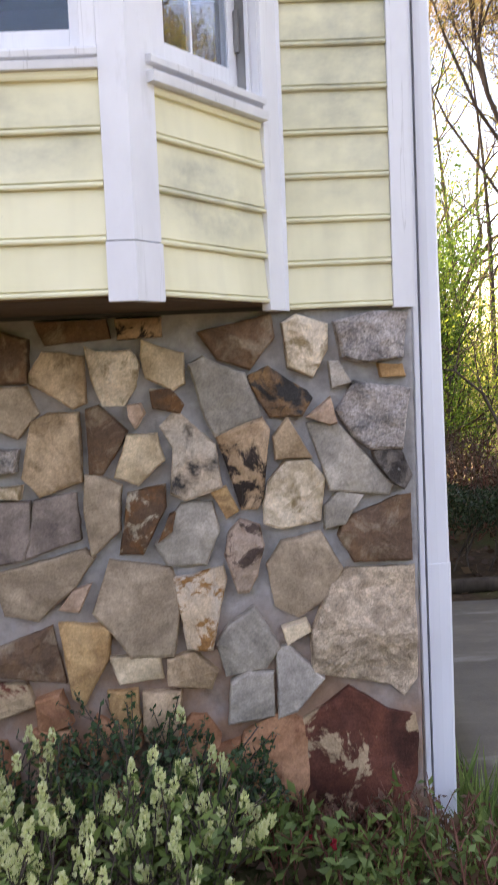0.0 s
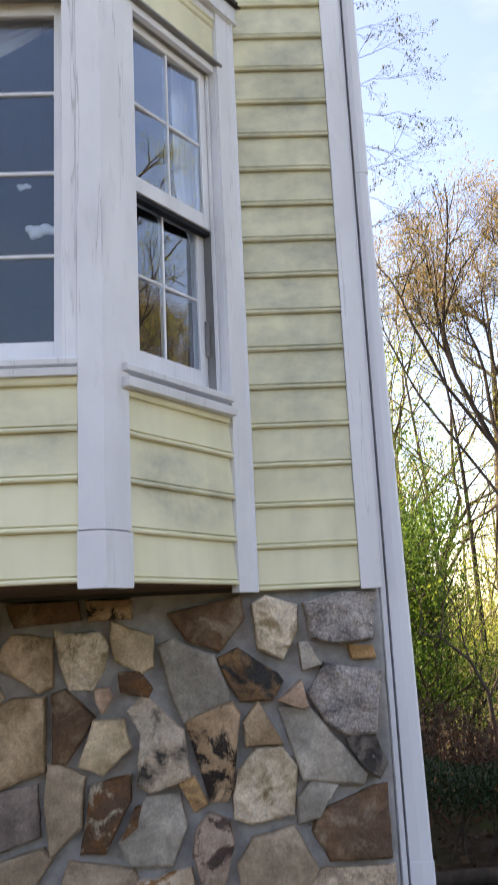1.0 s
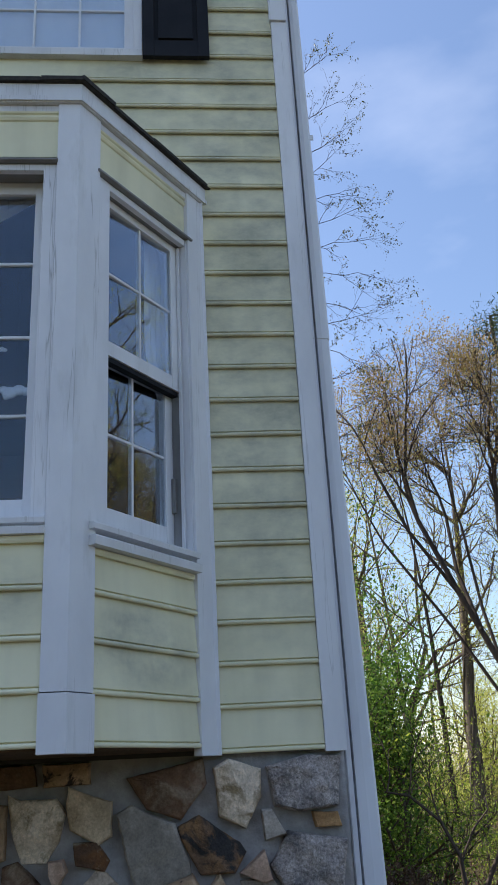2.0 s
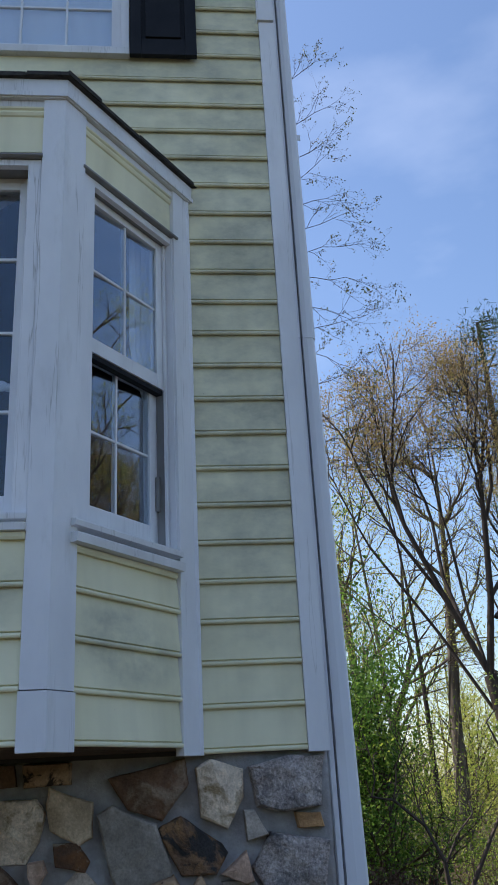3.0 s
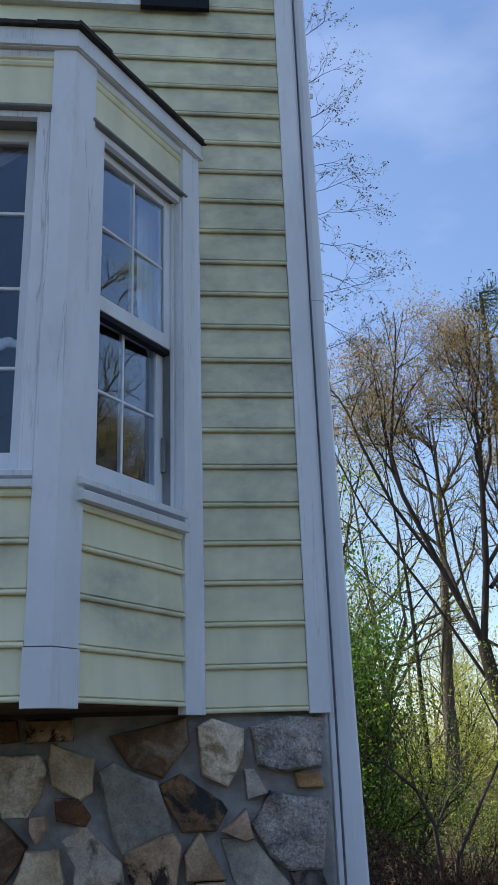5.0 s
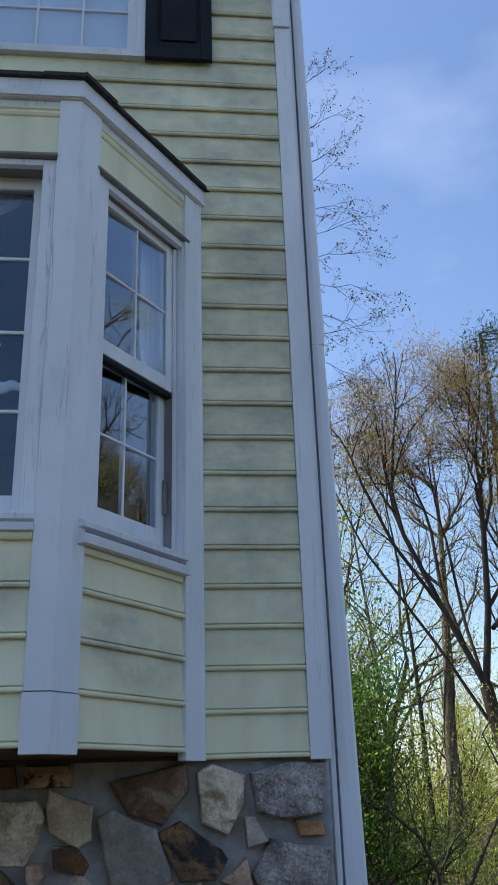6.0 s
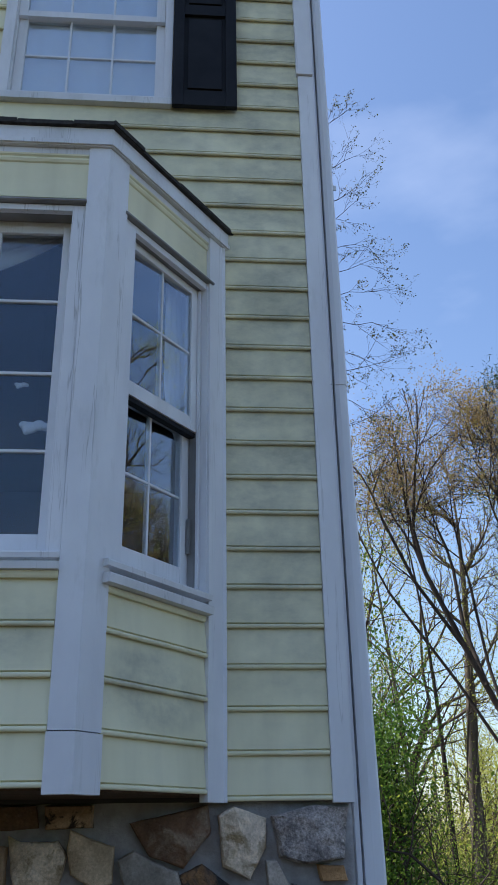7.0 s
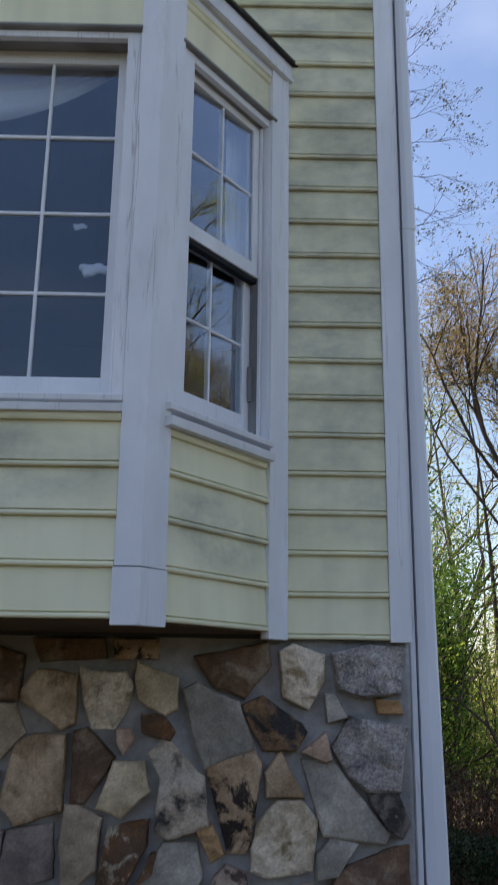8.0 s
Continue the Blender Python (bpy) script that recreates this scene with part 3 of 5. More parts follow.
def shingle_tabs():
    """Uneven shingle edges along the eaves."""
    for fr, length in ((FRONT, FLEN), (SIDE, ulen)):
        u = -0.03
        while u < length + 0.02:
            w = rs.uniform(0.14, 0.26)
            o = 0.052 + rs.uniform(-0.003, 0.006)
            z = 4.210 + rs.uniform(-0.002, 0.004)
            u1 = min(u + w, length + 0.05)
            part("shingle", boxes((u, u1 - 0.004, -0.05, o, z, z + rs.uniform(0.014, 0.020)), fr=fr, bevel=0), SHINGLE, roof)
            u += w


shingle_tabs()

# corner boards of the bay
HALF = math.tan(math.atan2(UY, UX) / 2)


def mitred(fr):
    """A face of the bay whose near edge is cut on the mitre."""
    def place(u, o, z):
        return fr(u - o * HALF * max(0.0, 1 - u / 0.08), o, z)
    return place


for fr, w in ((FRONT, 0.070), (SIDE, 0.102), (FAR, 0.102)):
    part("corner_board", boxes((0.0, w, -0.012, 0.0245, 1.957, 4.117), fr=mitred(fr), bevel=0.0008), WORN, bay)
    part("corner_foot", boxes((0.0, w + 0.003, -0.012, 0.028, BZ - 0.012, 1.953), fr=mitred(fr), bevel=0.0008), TRIM, bay)
part("corner_board", boxes((FLEN - 0.070, FLEN, -0.012, 0.022, BZ - 0.012, 4.117), fr=FRONT, bevel=0.002), WORN, bay)
for fr in (SIDE, FAR):
    part("wall_board", boxes((ulen - 0.118, ulen + 0.004, -0.012, 0.0245, BZ - 0.02, 4.117), fr=fr, bevel=0.002), TRIM, bay)


part("wall_scribe", boxes((RX - 0.03, RX + 0.019, 0.0, 0.0335, BZ - 0.02, 4.117), bevel=0.002), TRIM, bay)


def sash(fr, u0, u1, z0, z1, out, cols, rows, stile, top, bottom, parent, name="sash", deep=0.034, bar=0.0105, cant=0.0):
    """A glazed sash: stiles and rails, then its bars and panes."""
    s = part(name, boxes((u0, u0 + stile, out - deep, out, z0, z1), (u1 - stile, u1, out - deep, out, z0, z1),
                         (u0 + stile, u1 - stile, out - deep, out - 0.001, z1 - top, z1), (u0 + stile, u1 - stile, out - deep, out - 0.001, z0, z0 + bottom), fr=fr, bevel=0.002), SASH, parent)
    a, b, c, d = u0 + stile, u1 - stile, z0 + bottom, z1 - top
    w, h = (b - a) / cols, (d - c) / rows
    for i in range(1, cols):
        part("glazing_bar", boxes((a + i * w - bar / 2, a + i * w + bar / 2, out - 0.026, out - 0.006, c, d), fr=fr, bevel=0.003), SASH, s)
    for j in range(1, rows):
        part("glazing_bar", boxes((a, b, out - 0.024, out - 0.008, c + j * h - bar / 2, c + j * h + bar / 2), fr=fr, bevel=0.003), SASH, s)
    for i in range(cols):
        for j in range(rows):
            mid = a + (i + 0.5) * w
            def leaning(u, o, z):
                return fr(u, o + cant * (u - mid), z)
            pane = part("pane", boxes((a + i * w, a + (i + 1) * w, out - 0.019, out - 0.016, c + j * h, c + (j + 1) * h), fr=leaning, bevel=0), GLASS, s)
            pane.visible_shadow = False
    return s


# side window of the bay: two sashes in a frame
for fr in (SIDE, FAR):
    a, b = 0.174, 0.654
    part("window_frame", boxes((0.1025, a, -0.014, 0.010, 2.47, 3.872), (b, ulen - 0.1185, -0.014, 0.014, 2.47, 3.872), (a, b, -0.014, 0.010, 3.842, 3.872),
                                    (a - 0.012, a, -0.105, -0.014, 2.49, 3.872), (b, b + 0.012, -0.105, -0.014, 2.49, 3.872), fr=fr, bevel=0.002), SASH, bay)
    # head underside greyed for its dirt and for the shade under it
    part("head_jamb", boxes((a, b, -0.105, -0.0145, 3.846, 3.872), fr=fr, bevel=0.001), CAP, bay, "grey underside of the window head, dirt and shade in its colour")
    # black strip added to draw the shadow below the meeting rail
    part("weather_strip", boxes((a + 0.002, b - 0.004, -0.070, -0.040, 3.146, 3.165), fr=fr, bevel=0.001), SHUTTER, bay, "black strip added as the shade under the meeting rail")
    sash(fr, a + 0.001, b - 0.002, 3.166, 3.845, -0.032, 2, 2, 0.045, 0.034, 0.058, bay, "upper_sash", cant=0.075)
    sash(fr, a + 0.001, b - 0.002, 2.505, 3.200, -0.072, 2, 2, 0.045, 0.038, 0.096, bay, "lower_sash", cant=0.075)
    part("parting_bead", boxes((b - 0.012, b - 0.003, -0.030, -0.016, 2.50, 3.84), fr=fr, bevel=0.002), SASH, bay)
    # track coloured grey to paint the shade of the window recess
    part("sash_track", boxes((b - 0.006, b - 0.001, -0.070, -0.034, 2.50, 3.164), fr=fr, bevel=0.001), CAP, bay, "sash track with the recess shade painted in grey")
    part("sash_cord_stop", boxes((b - 0.020, b - 0.007, -0.070, -0.052, 2.66, 2.80), fr=fr, bevel=0.003), CAP, bay, "dark grey stop in the sash track")
    part("sill", extrude([(-0.10, 2.475), (-0.10, 2.506), (0.012, 2.494), (0.046, 2.488), (0.049, 2.483), (0.047, 2.466), (0.002, 2.463), (0.002, 2.445), (0.054, 2.443), (0.057, 2.439), (0.054, 2.412), (0.012, 2.410)], 0.070, 0.650, fr, 0.06, 0.0012, 3), SILL, bay)
    part("apron_mould", extrude([(0.0, 2.389), (0.020, 2.389), (0.024, 2.397), (0.024, 2.4085), (0.0, 2.4085)], 0.103, 0.645, fr, 0.2), SIDING, bay)
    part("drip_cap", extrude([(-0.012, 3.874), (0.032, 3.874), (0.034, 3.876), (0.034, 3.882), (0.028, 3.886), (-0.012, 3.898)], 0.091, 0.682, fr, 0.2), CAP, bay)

# front window: one broad fixed sash
part("window_frame", boxes((0.0705, 0.118, -0.014, 0.012, 2.47, 3.848), (FLEN - 0.118, FLEN - 0.0705, -0.014, 0.012, 2.47, 3.848), (0.118, FLEN - 0.118, -0.014, 0.012, 3.822, 3.848),
                                  (0.106, 0.118, -0.105, -0.014, 2.48, 3.848), (FLEN - 0.118, FLEN - 0.106, -0.105, -0.014, 2.48, 3.848), fr=FRONT, bevel=0.002), WORN, bay)
# the front head is greyed the same way, dirt and shade together
part("head_jamb", boxes((0.118, FLEN - 0.118, -0.125, -0.0145, 3.834, 3.848), fr=FRONT, bevel=0.001), CAP, bay, "grey underside of the window head, dirt and shade in its colour")
sash(FRONT, 0.119, FLEN - 0.119, 2.500, 3.833, -0.078, 5, 4, 0.040, 0.050, 0.082, bay, "fixed_sash", bar=0.0115)
part("sill", extrude([(-0.10, 2.475), (-0.10, 2.506), (0.012, 2.498), (0.034, 2.492), (0.036, 2.487), (0.034, 2.471), (0.014, 2.468), (0.014, 2.459), (0.040, 2.457), (0.043, 2.455), (0.040, 2.434), (0.012, 2.432)], 0.068, FLEN - 0.068, FRONT, 0.2), SILL, bay)
part("apron_mould", extrude([(0.0, 2.410), (0.020, 2.410), (0.024, 2.418), (0.024, 2.4315), (0.0, 2.4315)], 0.0705, FLEN - 0.0705, FRONT, 0.2), SIDING, bay)
part("drip_cap", extrude([(-0.012, 3.850), (0.032, 3.850), (0.036, 3.853), (0.036, 3.859), (0.028, 3.864), (-0.012, 3.880)], 0.066, FLEN - 0.066, FRONT, 0.2), CAP, bay)

# siding of the bay, board by board
for fr, u0, u1 in ((FRONT, 0.0705, FLEN - 0.0705), (SIDE, 0.1025, ulen - 0.1185), (FAR, 0.1025, ulen - 0.1185)):
    for k in range(4):
        z = BZ + 0.005 + 0.1535 * k
        part("siding_board", extrude(lap(z, 0.1535, 0.005, top=min(z + 0.168, 2.42)), u0, u1, fr, 0.1, 0.0015, k + u1), SIDING, bay)
    part("frieze_board", extrude([(-0.012, 3.886), (0.006, 3.886), (0.006, 4.048), (0.012, 4.052), (0.016, 4.063), (0.012, 4.074), (0.009, 4.076), (0.016, 4.082), (0.016, 4.0895), (-0.012, 4.0895)], u0, u1, fr, 0.1, 0.001, u1), SIDING, bay)


# ---- things behind the bay's glass ----
def cloth(name, fn, nu, nv, label, category):
    bm = bmesh.new()
    g = [[bm.verts.new(fn(i / nu, j / nv)) for i in range(nu + 1)] for j in range(nv + 1)]
    for j in range(nv):
        for i in range(nu):
            bm.faces.new((g[j][i], g[j][i + 1], g[j + 1][i + 1], g[j + 1][i]))
    ob = part(name, bm, CLOTH, smooth=True)
    sol = ob.modifiers.new("thick", "SOLIDIFY")
    sol.thickness = 0.003
    return tagged(ob, label, category)


def swag(u, v):
    x = -2.25 + 1.24 * u
    sag = 0.24 * (1 - (2 * u - 1) ** 2)
    return (x, -0.42 + 0.02 * math.sin(v * 26 + 2 * u), 3.87 - v * sag - 0.05 * v * u * (1 - u))


def drape(u, v):
    sweep = min(1.0, max(0.0, (v - 0.38) / 0.30))
    ux = 0.65 + 0.11 * sweep * sweep * (3 - 2 * sweep) + (u - 0.5) * (0.15 - 0.10 * sweep)
    p = SIDE(min(ux, 0.76), -0.15 - 0.005 * math.sin(u * 26), 3.97 - 1.5 * v)
    return p


cloth("swag_curtain", swag, 40, 14, "white sheer swag curtain behind the front glass", "curtain")
cloth("side_curtain", drape, 80, 40, "white sheer tied-back curtain behind the side glass", "curtain")


def ornament(x, y, z, s, label):
    bm = bmesh.new()
    for dx, dz, r in ((0, 0, 0.030), (0.032, 0.010, 0.026), (0.056, 0.004, 0.020), (-0.022, 0.012, 0.018), (-0.012, -0.018, 0.012)):
        m = Matrix.Translation((x + dx * s, y, z + dz * s)) @ Matrix.Diagonal((r * s, 0.012 * s, r * s * 0.8, 1))
        bmesh.ops.create_uvsphere(bm, u_segments=14, v_segments=8, radius=1, matrix=m)
    ob = part("hanging_ornament", bm, CERAMIC, smooth=True)
    tagged(ob, label, "ornament", "window ornaments")
    cord = boxes((x + 0.0197 * s, x + 0.0203 * s, -y - 0.0003, -y + 0.0003, z, 3.985), bevel=0)
    part("cord", cord, DARK, ob)


ornament(-1.085, -0.50, 2.985, 0.95, "small white cloud-shaped ornament hanging behind glass")
ornament(-1.135, -0.50, 3.150, 0.45, "smaller white ornament hanging behind glass")

# ---- upper window and shutter ----
window_up = thing("window_1", -1.06, 0, 4.95, "white double-hung upstairs window with drawn white curtains", "window", kind="structure")
part("window_frame", boxes((-1.49, -1.436, 0.0, 0.030, 4.975, 6.56), (-0.674, -0.635, 0.0, 0.030, 4.975, 6.56), (-1.436, -0.674, 0.0, 0.030, 6.45, 6.56),
                           (-1.446, -1.432, -0.10, 0.0, 5.0, 6.45), (-0.678, -0.664, -0.10, 0.0, 5.0, 6.45), bevel=0.002), TRIM, window_up)
part("window_sill", extrude([(-0.10, 4.985), (-0.10, 5.02), (0.0, 5.005), (0.045, 4.995), (0.048, 4.990), (0.045, 4.955), (0.0, 4.955)], -1.49, -0.634, world_frame, 0.3), SILL, window_up)
sash(world_frame, -1.431, -0.679, 5.015, 5.60, -0.030, 3, 2, 0.045, 0.036, 0.06, window_up, "lower_sash")
sash(world_frame, -1.431, -0.679, 5.56, 6.45, -0.004, 3, 3, 0.045, 0.05, 0.04, window_up, "upper_sash", deep=0.024)


def upper_curtain(u, v):
    return (-1.43 + 0.75 * u, 0.066 + 0.003 * math.sin(u * 40 + 3 * math.sin(v * 5)) + 0.006 * math.sin(u * 13 + v * 14) * math.sin(v * 19 - u * 5), 5.03 + 1.45 * v)


cloth("upper_curtain", upper_curtain, 70, 20, "white curtain drawn across the upstairs window", "curtain")


def shutter():
    sh = thing("shutter", -0.47, -0.02, 4.95, "black raised-panel wooden shutter beside the upstairs window", "shutter")
    u0, u1, z0, z1 = -0.632, -0.312, 4.945, 6.50
    part("shutter_frame", boxes((u0, u0 + 0.055, 0.028, 0.056, z0, z1), (u1 - 0.055, u1, 0.028, 0.056, z0, z1), (u0 + 0.055, u1 - 0.055, 0.028, 0.055, z0, z0 + 0.095),
                                (u0 + 0.055, u1 - 0.055, 0.028, 0.055, 5.56, 5.63), (u0 + 0.055, u1 - 0.055, 0.028, 0.055, z1 - 0.08, z1), bevel=0.003), SHUTTER, sh)
    for a, b in ((z0 + 0.095, 5.56), (5.63, z1 - 0.08)):
        part("panel", boxes((u0 + 0.040, u1 - 0.040, 0.028, 0.038, a - 0.012, b + 0.012), (u0 + 0.075, u1 - 0.075, 0.034, 0.048, a + 0.022, b - 0.022), bevel=0.003), SHUTTER, sh)


shutter()


# ---- ground ----
def smooth01(a, b, v):
    t = min(1, max(0, (v - a) / (b - a)))
    return t * t * (3 - 2 * t)


def ground_z(x, y):
    """Raised bed along the house front, lower beside the drive, rising into the woods."""
    bed = -0.10 - 0.30 * smooth01(-0.35, 0.45, x)
    z = bed
    z += 0.75 * smooth01(5.5, 30, y) * smooth01(0, 3, x)
    z += 0.03 * noise.noise(Vector((x * 0.7, y * 0.7, 0))) * smooth01(4.5, 8, y)
    return z


def spaced(a, b, fine0, fine1, step, far):
    out, v = [], a
    while v < b:
        out.append(v)
        d = max(fine0 - v, v - fine1, 0)
        v += step + far * d
    return out + [b]


def ground_sheet():
    bm = bmesh.new()
    xs, ys = spaced(-900, 900, -3, 12, 0.25, 0.25), spaced(-900, 900, -3, 14, 0.25, 0.25)
    g = [[bm.verts.new((x, y, ground_z(x, y))) for x in xs] for y in ys]
    for j in range(len(ys) - 1):
        for i in range(len(xs) - 1):
            bm.faces.new((g[j][i], g[j][i + 1], g[j + 1][i + 1], g[j + 1][i]))
    return bm


ground = part("ground", ground_sheet(), SOIL, smooth=True)
tagged(ground, "brown leaf-littered soil under the plants and trees", "ground", kind="structure")


def drive():
    bm = bmesh.new()
    nx, ny = 60, 60
    top = []
    for j in range(ny + 1):
        row = []
        for i in range(nx + 1):
            x, y = 0.50 + 11.5 * i / nx, -9 + 12.9 * j / ny
            row.append(bm.verts.new((x - 0.12 * (1 - i / nx) * math.sin(y * 1.3) * 0.4, y + (0.10 * noise.noise(Vector((x, 0, 2))) if j == ny else 0), -0.388 + 0.006 * noise.noise(Vector((x * 1.3, y * 1.3, 0))))))
        top.append(row)
    for j in range(ny):
        for i in range(nx):
            bm.faces.new((top[j][i], top[j][i + 1], top[j + 1][i + 1], top[j + 1][i]))
    run = top[0] + [r[-1] for r in top[1:]] + top[-1][::-1][1:] + [r[0] for r in top[::-1]][1:-1]
    low = [bm.verts.new((v.co.x, v.co.y, -0.5)) for v in run]
    for k in range(len(run)):
        j = (k + 1) % len(run)
        bm.faces.new((run[k], low[k], low[j], run[j]))
    return bm


tagged(part("road_drive", drive(), ASPHALT, smooth=True), "worn grey asphalt driveway in the house's shade, dappled light painted in", "driveway", kind="structure")


def stuff(name, me, material, label, category):
    return tagged(part(name, coat(me, material)), label, category, kind="stuff")


# ---- trees ----
def grow(segs, tips, rng, p, d, length, radius, level, spec):
    """Adds a bent limb and its side shoots; ends of the thinnest go to tips."""
    steps = 4 if level < 3 else 3
    q = np.array(p, float)
    d = np.array(d, float)
    r = radius
    end = radius * 0.55
    marks = []
    for k in range(steps):
        d = d + rng.normal(size=3) * spec["bend"] + np.array([0, 0, spec["rise"]])
        d /= np.linalg.norm(d)
        n = q + d * length / steps
        r2 = radius + (end - radius) * (k + 1) / steps
        segs.append((*q, *n, r, r2))
        q, r = n, r2
        marks.append((q.copy(), d.copy(), r))
        if level >= spec["levels"]:
            tips.append(q.copy())
    if level >= spec["levels"]:
        return
    kids = spec["kids"][level]
    for k in range(kids):
        f = (k + 0.6 + 0.5 * rng.random()) / kids
        m = marks[min(steps - 1, int(f * steps))]
        side = np.cross(m[1], rng.normal(size=3))
        side /= np.linalg.norm(side) + 1e-9
        w = spec["splay"] * (0.6 + 0.7 * rng.random())
        if k == kids - 1:
            w *= 0.35
        grow(segs, tips, rng, m[0], m[1] * math.cos(w) + side * math.sin(w), length * spec["short"] * (0.75 + 0.45 * rng.random()), m[2] * 0.72, level + 1, spec)


def line(segs, pts, r0, r1):
    pts = [np.array(p, float) for p in pts]
    n = len(pts) - 1
    for k in range(n):
        segs.append((*pts[k], *pts[k + 1], r0 + (r1 - r0) * k / n, r0 + (r1 - r0) * (k + 1) / n))


def around(tips, n, spread, rng):
    t = np.array(tips)
    return t[rng.integers(0, len(t), n)] + rng.normal(size=(n, 3)) * spread


def tree(name, base, label, segs, tips, nleaf, size, leaf, bark, rng, spread=0.12, slim=0.5, up=0.3, category="tree", cut=0.03):
    t = thing(name, *base, label, category)
    big = [s for s in segs if s[6] > cut]
    small = [s for s in segs if s[6] <= cut]
    if big:
        part("trunk", coat(tubes(big, 8), bark), parent=t, smooth=True)
    if small:
        tagged(part("branchwork", coat(tubes(small, 3), bark), parent=t), kind="stuff")
    if nleaf:
        tagged(part("crown", coat(leaves(around(tips, nleaf, spread, rng), size, rng, slim, up), leaf), parent=t), kind="stuff")
    return t


def forked_tree(bx, by, seed, top=10.6, nleaf=40000):
    """A trunk that forks low into steep limbs under a round rusty crown."""
    rng = np.random.default_rng(seed)
    segs, tips = [], []
    s = (top + 0.4) / 11.0
    def at(x, dy, z):
        return (bx + x * s, by + dy, -0.2 + (z + 0.2) * s)
    line(segs, [(bx + 0.35, by, -0.3), at(0.2, 0, 1.4), at(-0.1, 0, 2.6), at(-0.25, 0, 3.5)], 0.17 * s, 0.135 * s)
    spec = dict(bend=0.11, rise=0.05, levels=4, kids=(6, 5, 5, 4), splay=0.66, short=0.60)
    limbs = (((-0.25, 0, 3.5), (-0.9, 0.1, 5.0), (-1.55, 0.2, 6.6), 0.085), ((-0.25, 0, 3.5), (-0.05, -0.1, 5.0), (0.05, -0.1, 6.5), 0.10),
             ((-0.6, 0, 4.3), (-0.75, 0.6, 5.6), (-0.7, 1.0, 6.9), 0.06), ((-0.9, 0.1, 5.0), (-1.9, -0.2, 6.3), (-2.5, -0.3, 7.6), 0.05), ((-1.55, 0.2, 6.6), (-1.7, 0.3, 7.6), (-1.6, 0.3, 8.4), 0.05), ((0.05, -0.1, 6.5), (0.4, 0.1, 7.4), (0.5, 0.2, 8.3), 0.05),
             ((-0.05, -0.1, 5.0), (0.7, 0.1, 6.0), (1.2, 0.3, 7.0), 0.06), ((0.0, -0.1, 4.6), (1.1, 0.6, 5.8), (2.2, 0.9, 7.0), 0.06),
             ((-0.15, 0, 3.0), (-0.35, 0.5, 4.8), (-0.45, 0.8, 6.6), 0.05), ((0.0, 0, 2.4), (-1.0, 0.5, 4.4), (-2.2, 0.9, 6.4), 0.045), ((0.1, 0, 2.0), (0.8, -0.4, 4.2), (1.1, -0.6, 6.4), 0.05))
    for a, b, c, r in limbs:
        line(segs, [at(*a), at(*b), at(*c)], r * 0.8 * s, r * 0.6 * s)
        d = np.array(at(*c)) - np.array(at(*b))
        d /= np.linalg.norm(d)
        grow(segs, tips, rng, at(*c), d * 0.8 + np.array([0, 0, 0.5]), 2.15 * s, r * 0.58 * s, 0, spec)
    # the crown is a broad dome: nothing reaches past its skin
    def inside(q, room=1.0):
        return ((q[0] - bx + 0.35) / 3.6) ** 2 + ((q[1] - by) / 3.0) ** 2 + (max(0.0, q[2] - 7.2) / 3.75) ** 2 < room
    segs = [g for g in segs if g[6] > 0.03 or inside(g[3:6])]
    tips = [q for q in tips if inside(q, 0.88 + 0.55 * noise.noise(Vector(q * 1.1)))]
    return tree("forked_tree", (bx + 0.35, by, -0.35), "forked bare-limbed tree with a rusty budding crown", segs, tips, nleaf, 0.046, RUSTLEAF, BARK, rng, 0.15)


fork = forked_tree(6.05, 14.0, 21)
copy_thing(fork, pose(9.9, 17.0, -0.3, 0, 0, 140))
# more of the same wood beside the drive, seen in the bay's side glass
for x, y, r in ((20, 0.4, 20), (20.8, 3.8, 200), (20.6, -3.2, 110), (22, 7.5, 300)):
    copy_thing(fork, pose(x, y, -0.3, 0, 0, r))


def tall_trunk(bx, by, lean, height, r, seed, leaf, nleaf, name, label, bark=BARK, first=0.45):
    rng = np.random.default_rng(seed)
    segs, tips = [], []
    pts = [(bx + lean * f + 0.10 * math.sin(5 * f + seed), by + 0.1 * math.cos(4 * f), -0.3 + height * f) for f in np.linspace(0, 1, 9)]
    line(segs, pts, r, r * 0.10)
    spec = dict(bend=0.14, rise=0.05, levels=3, kids=(4, 4, 3), splay=0.7, short=0.6)
    if "vine" in name:
        for w in range(3):
            line(segs, [(bx + lean * f + 0.10 * math.sin(5 * f + seed) + 1.06 * r * (1 - 0.9 * f) * math.cos(2.1 * w + 9 * f),
                         by + 0.1 * math.cos(4 * f) + 1.06 * r * (1 - 0.9 * f) * math.sin(2.1 * w + 9 * f), -0.3 + height * f) for f in np.linspace(0, 0.55, 22)], 0.03, 0.015)
            tips += [np.array(g[3:6]) for g in segs[-21:] for _ in range(3)]
    for f in np.linspace(first, 1, 9):
        k = min(8, int(f * 8))
        a = rng.uniform(0, 6.28)
        grow(segs, tips, rng, pts[k], (math.cos(a), math.sin(a), 0.9), height * 0.14 * (1.25 - 0.5 * f), r * 0.30, 0, spec)
    return tree(name, (bx, by, -0.35), label, segs, tips, int(nleaf * 2.6), 0.038, leaf, bark, rng, 0.16, cut=r * 0.31)


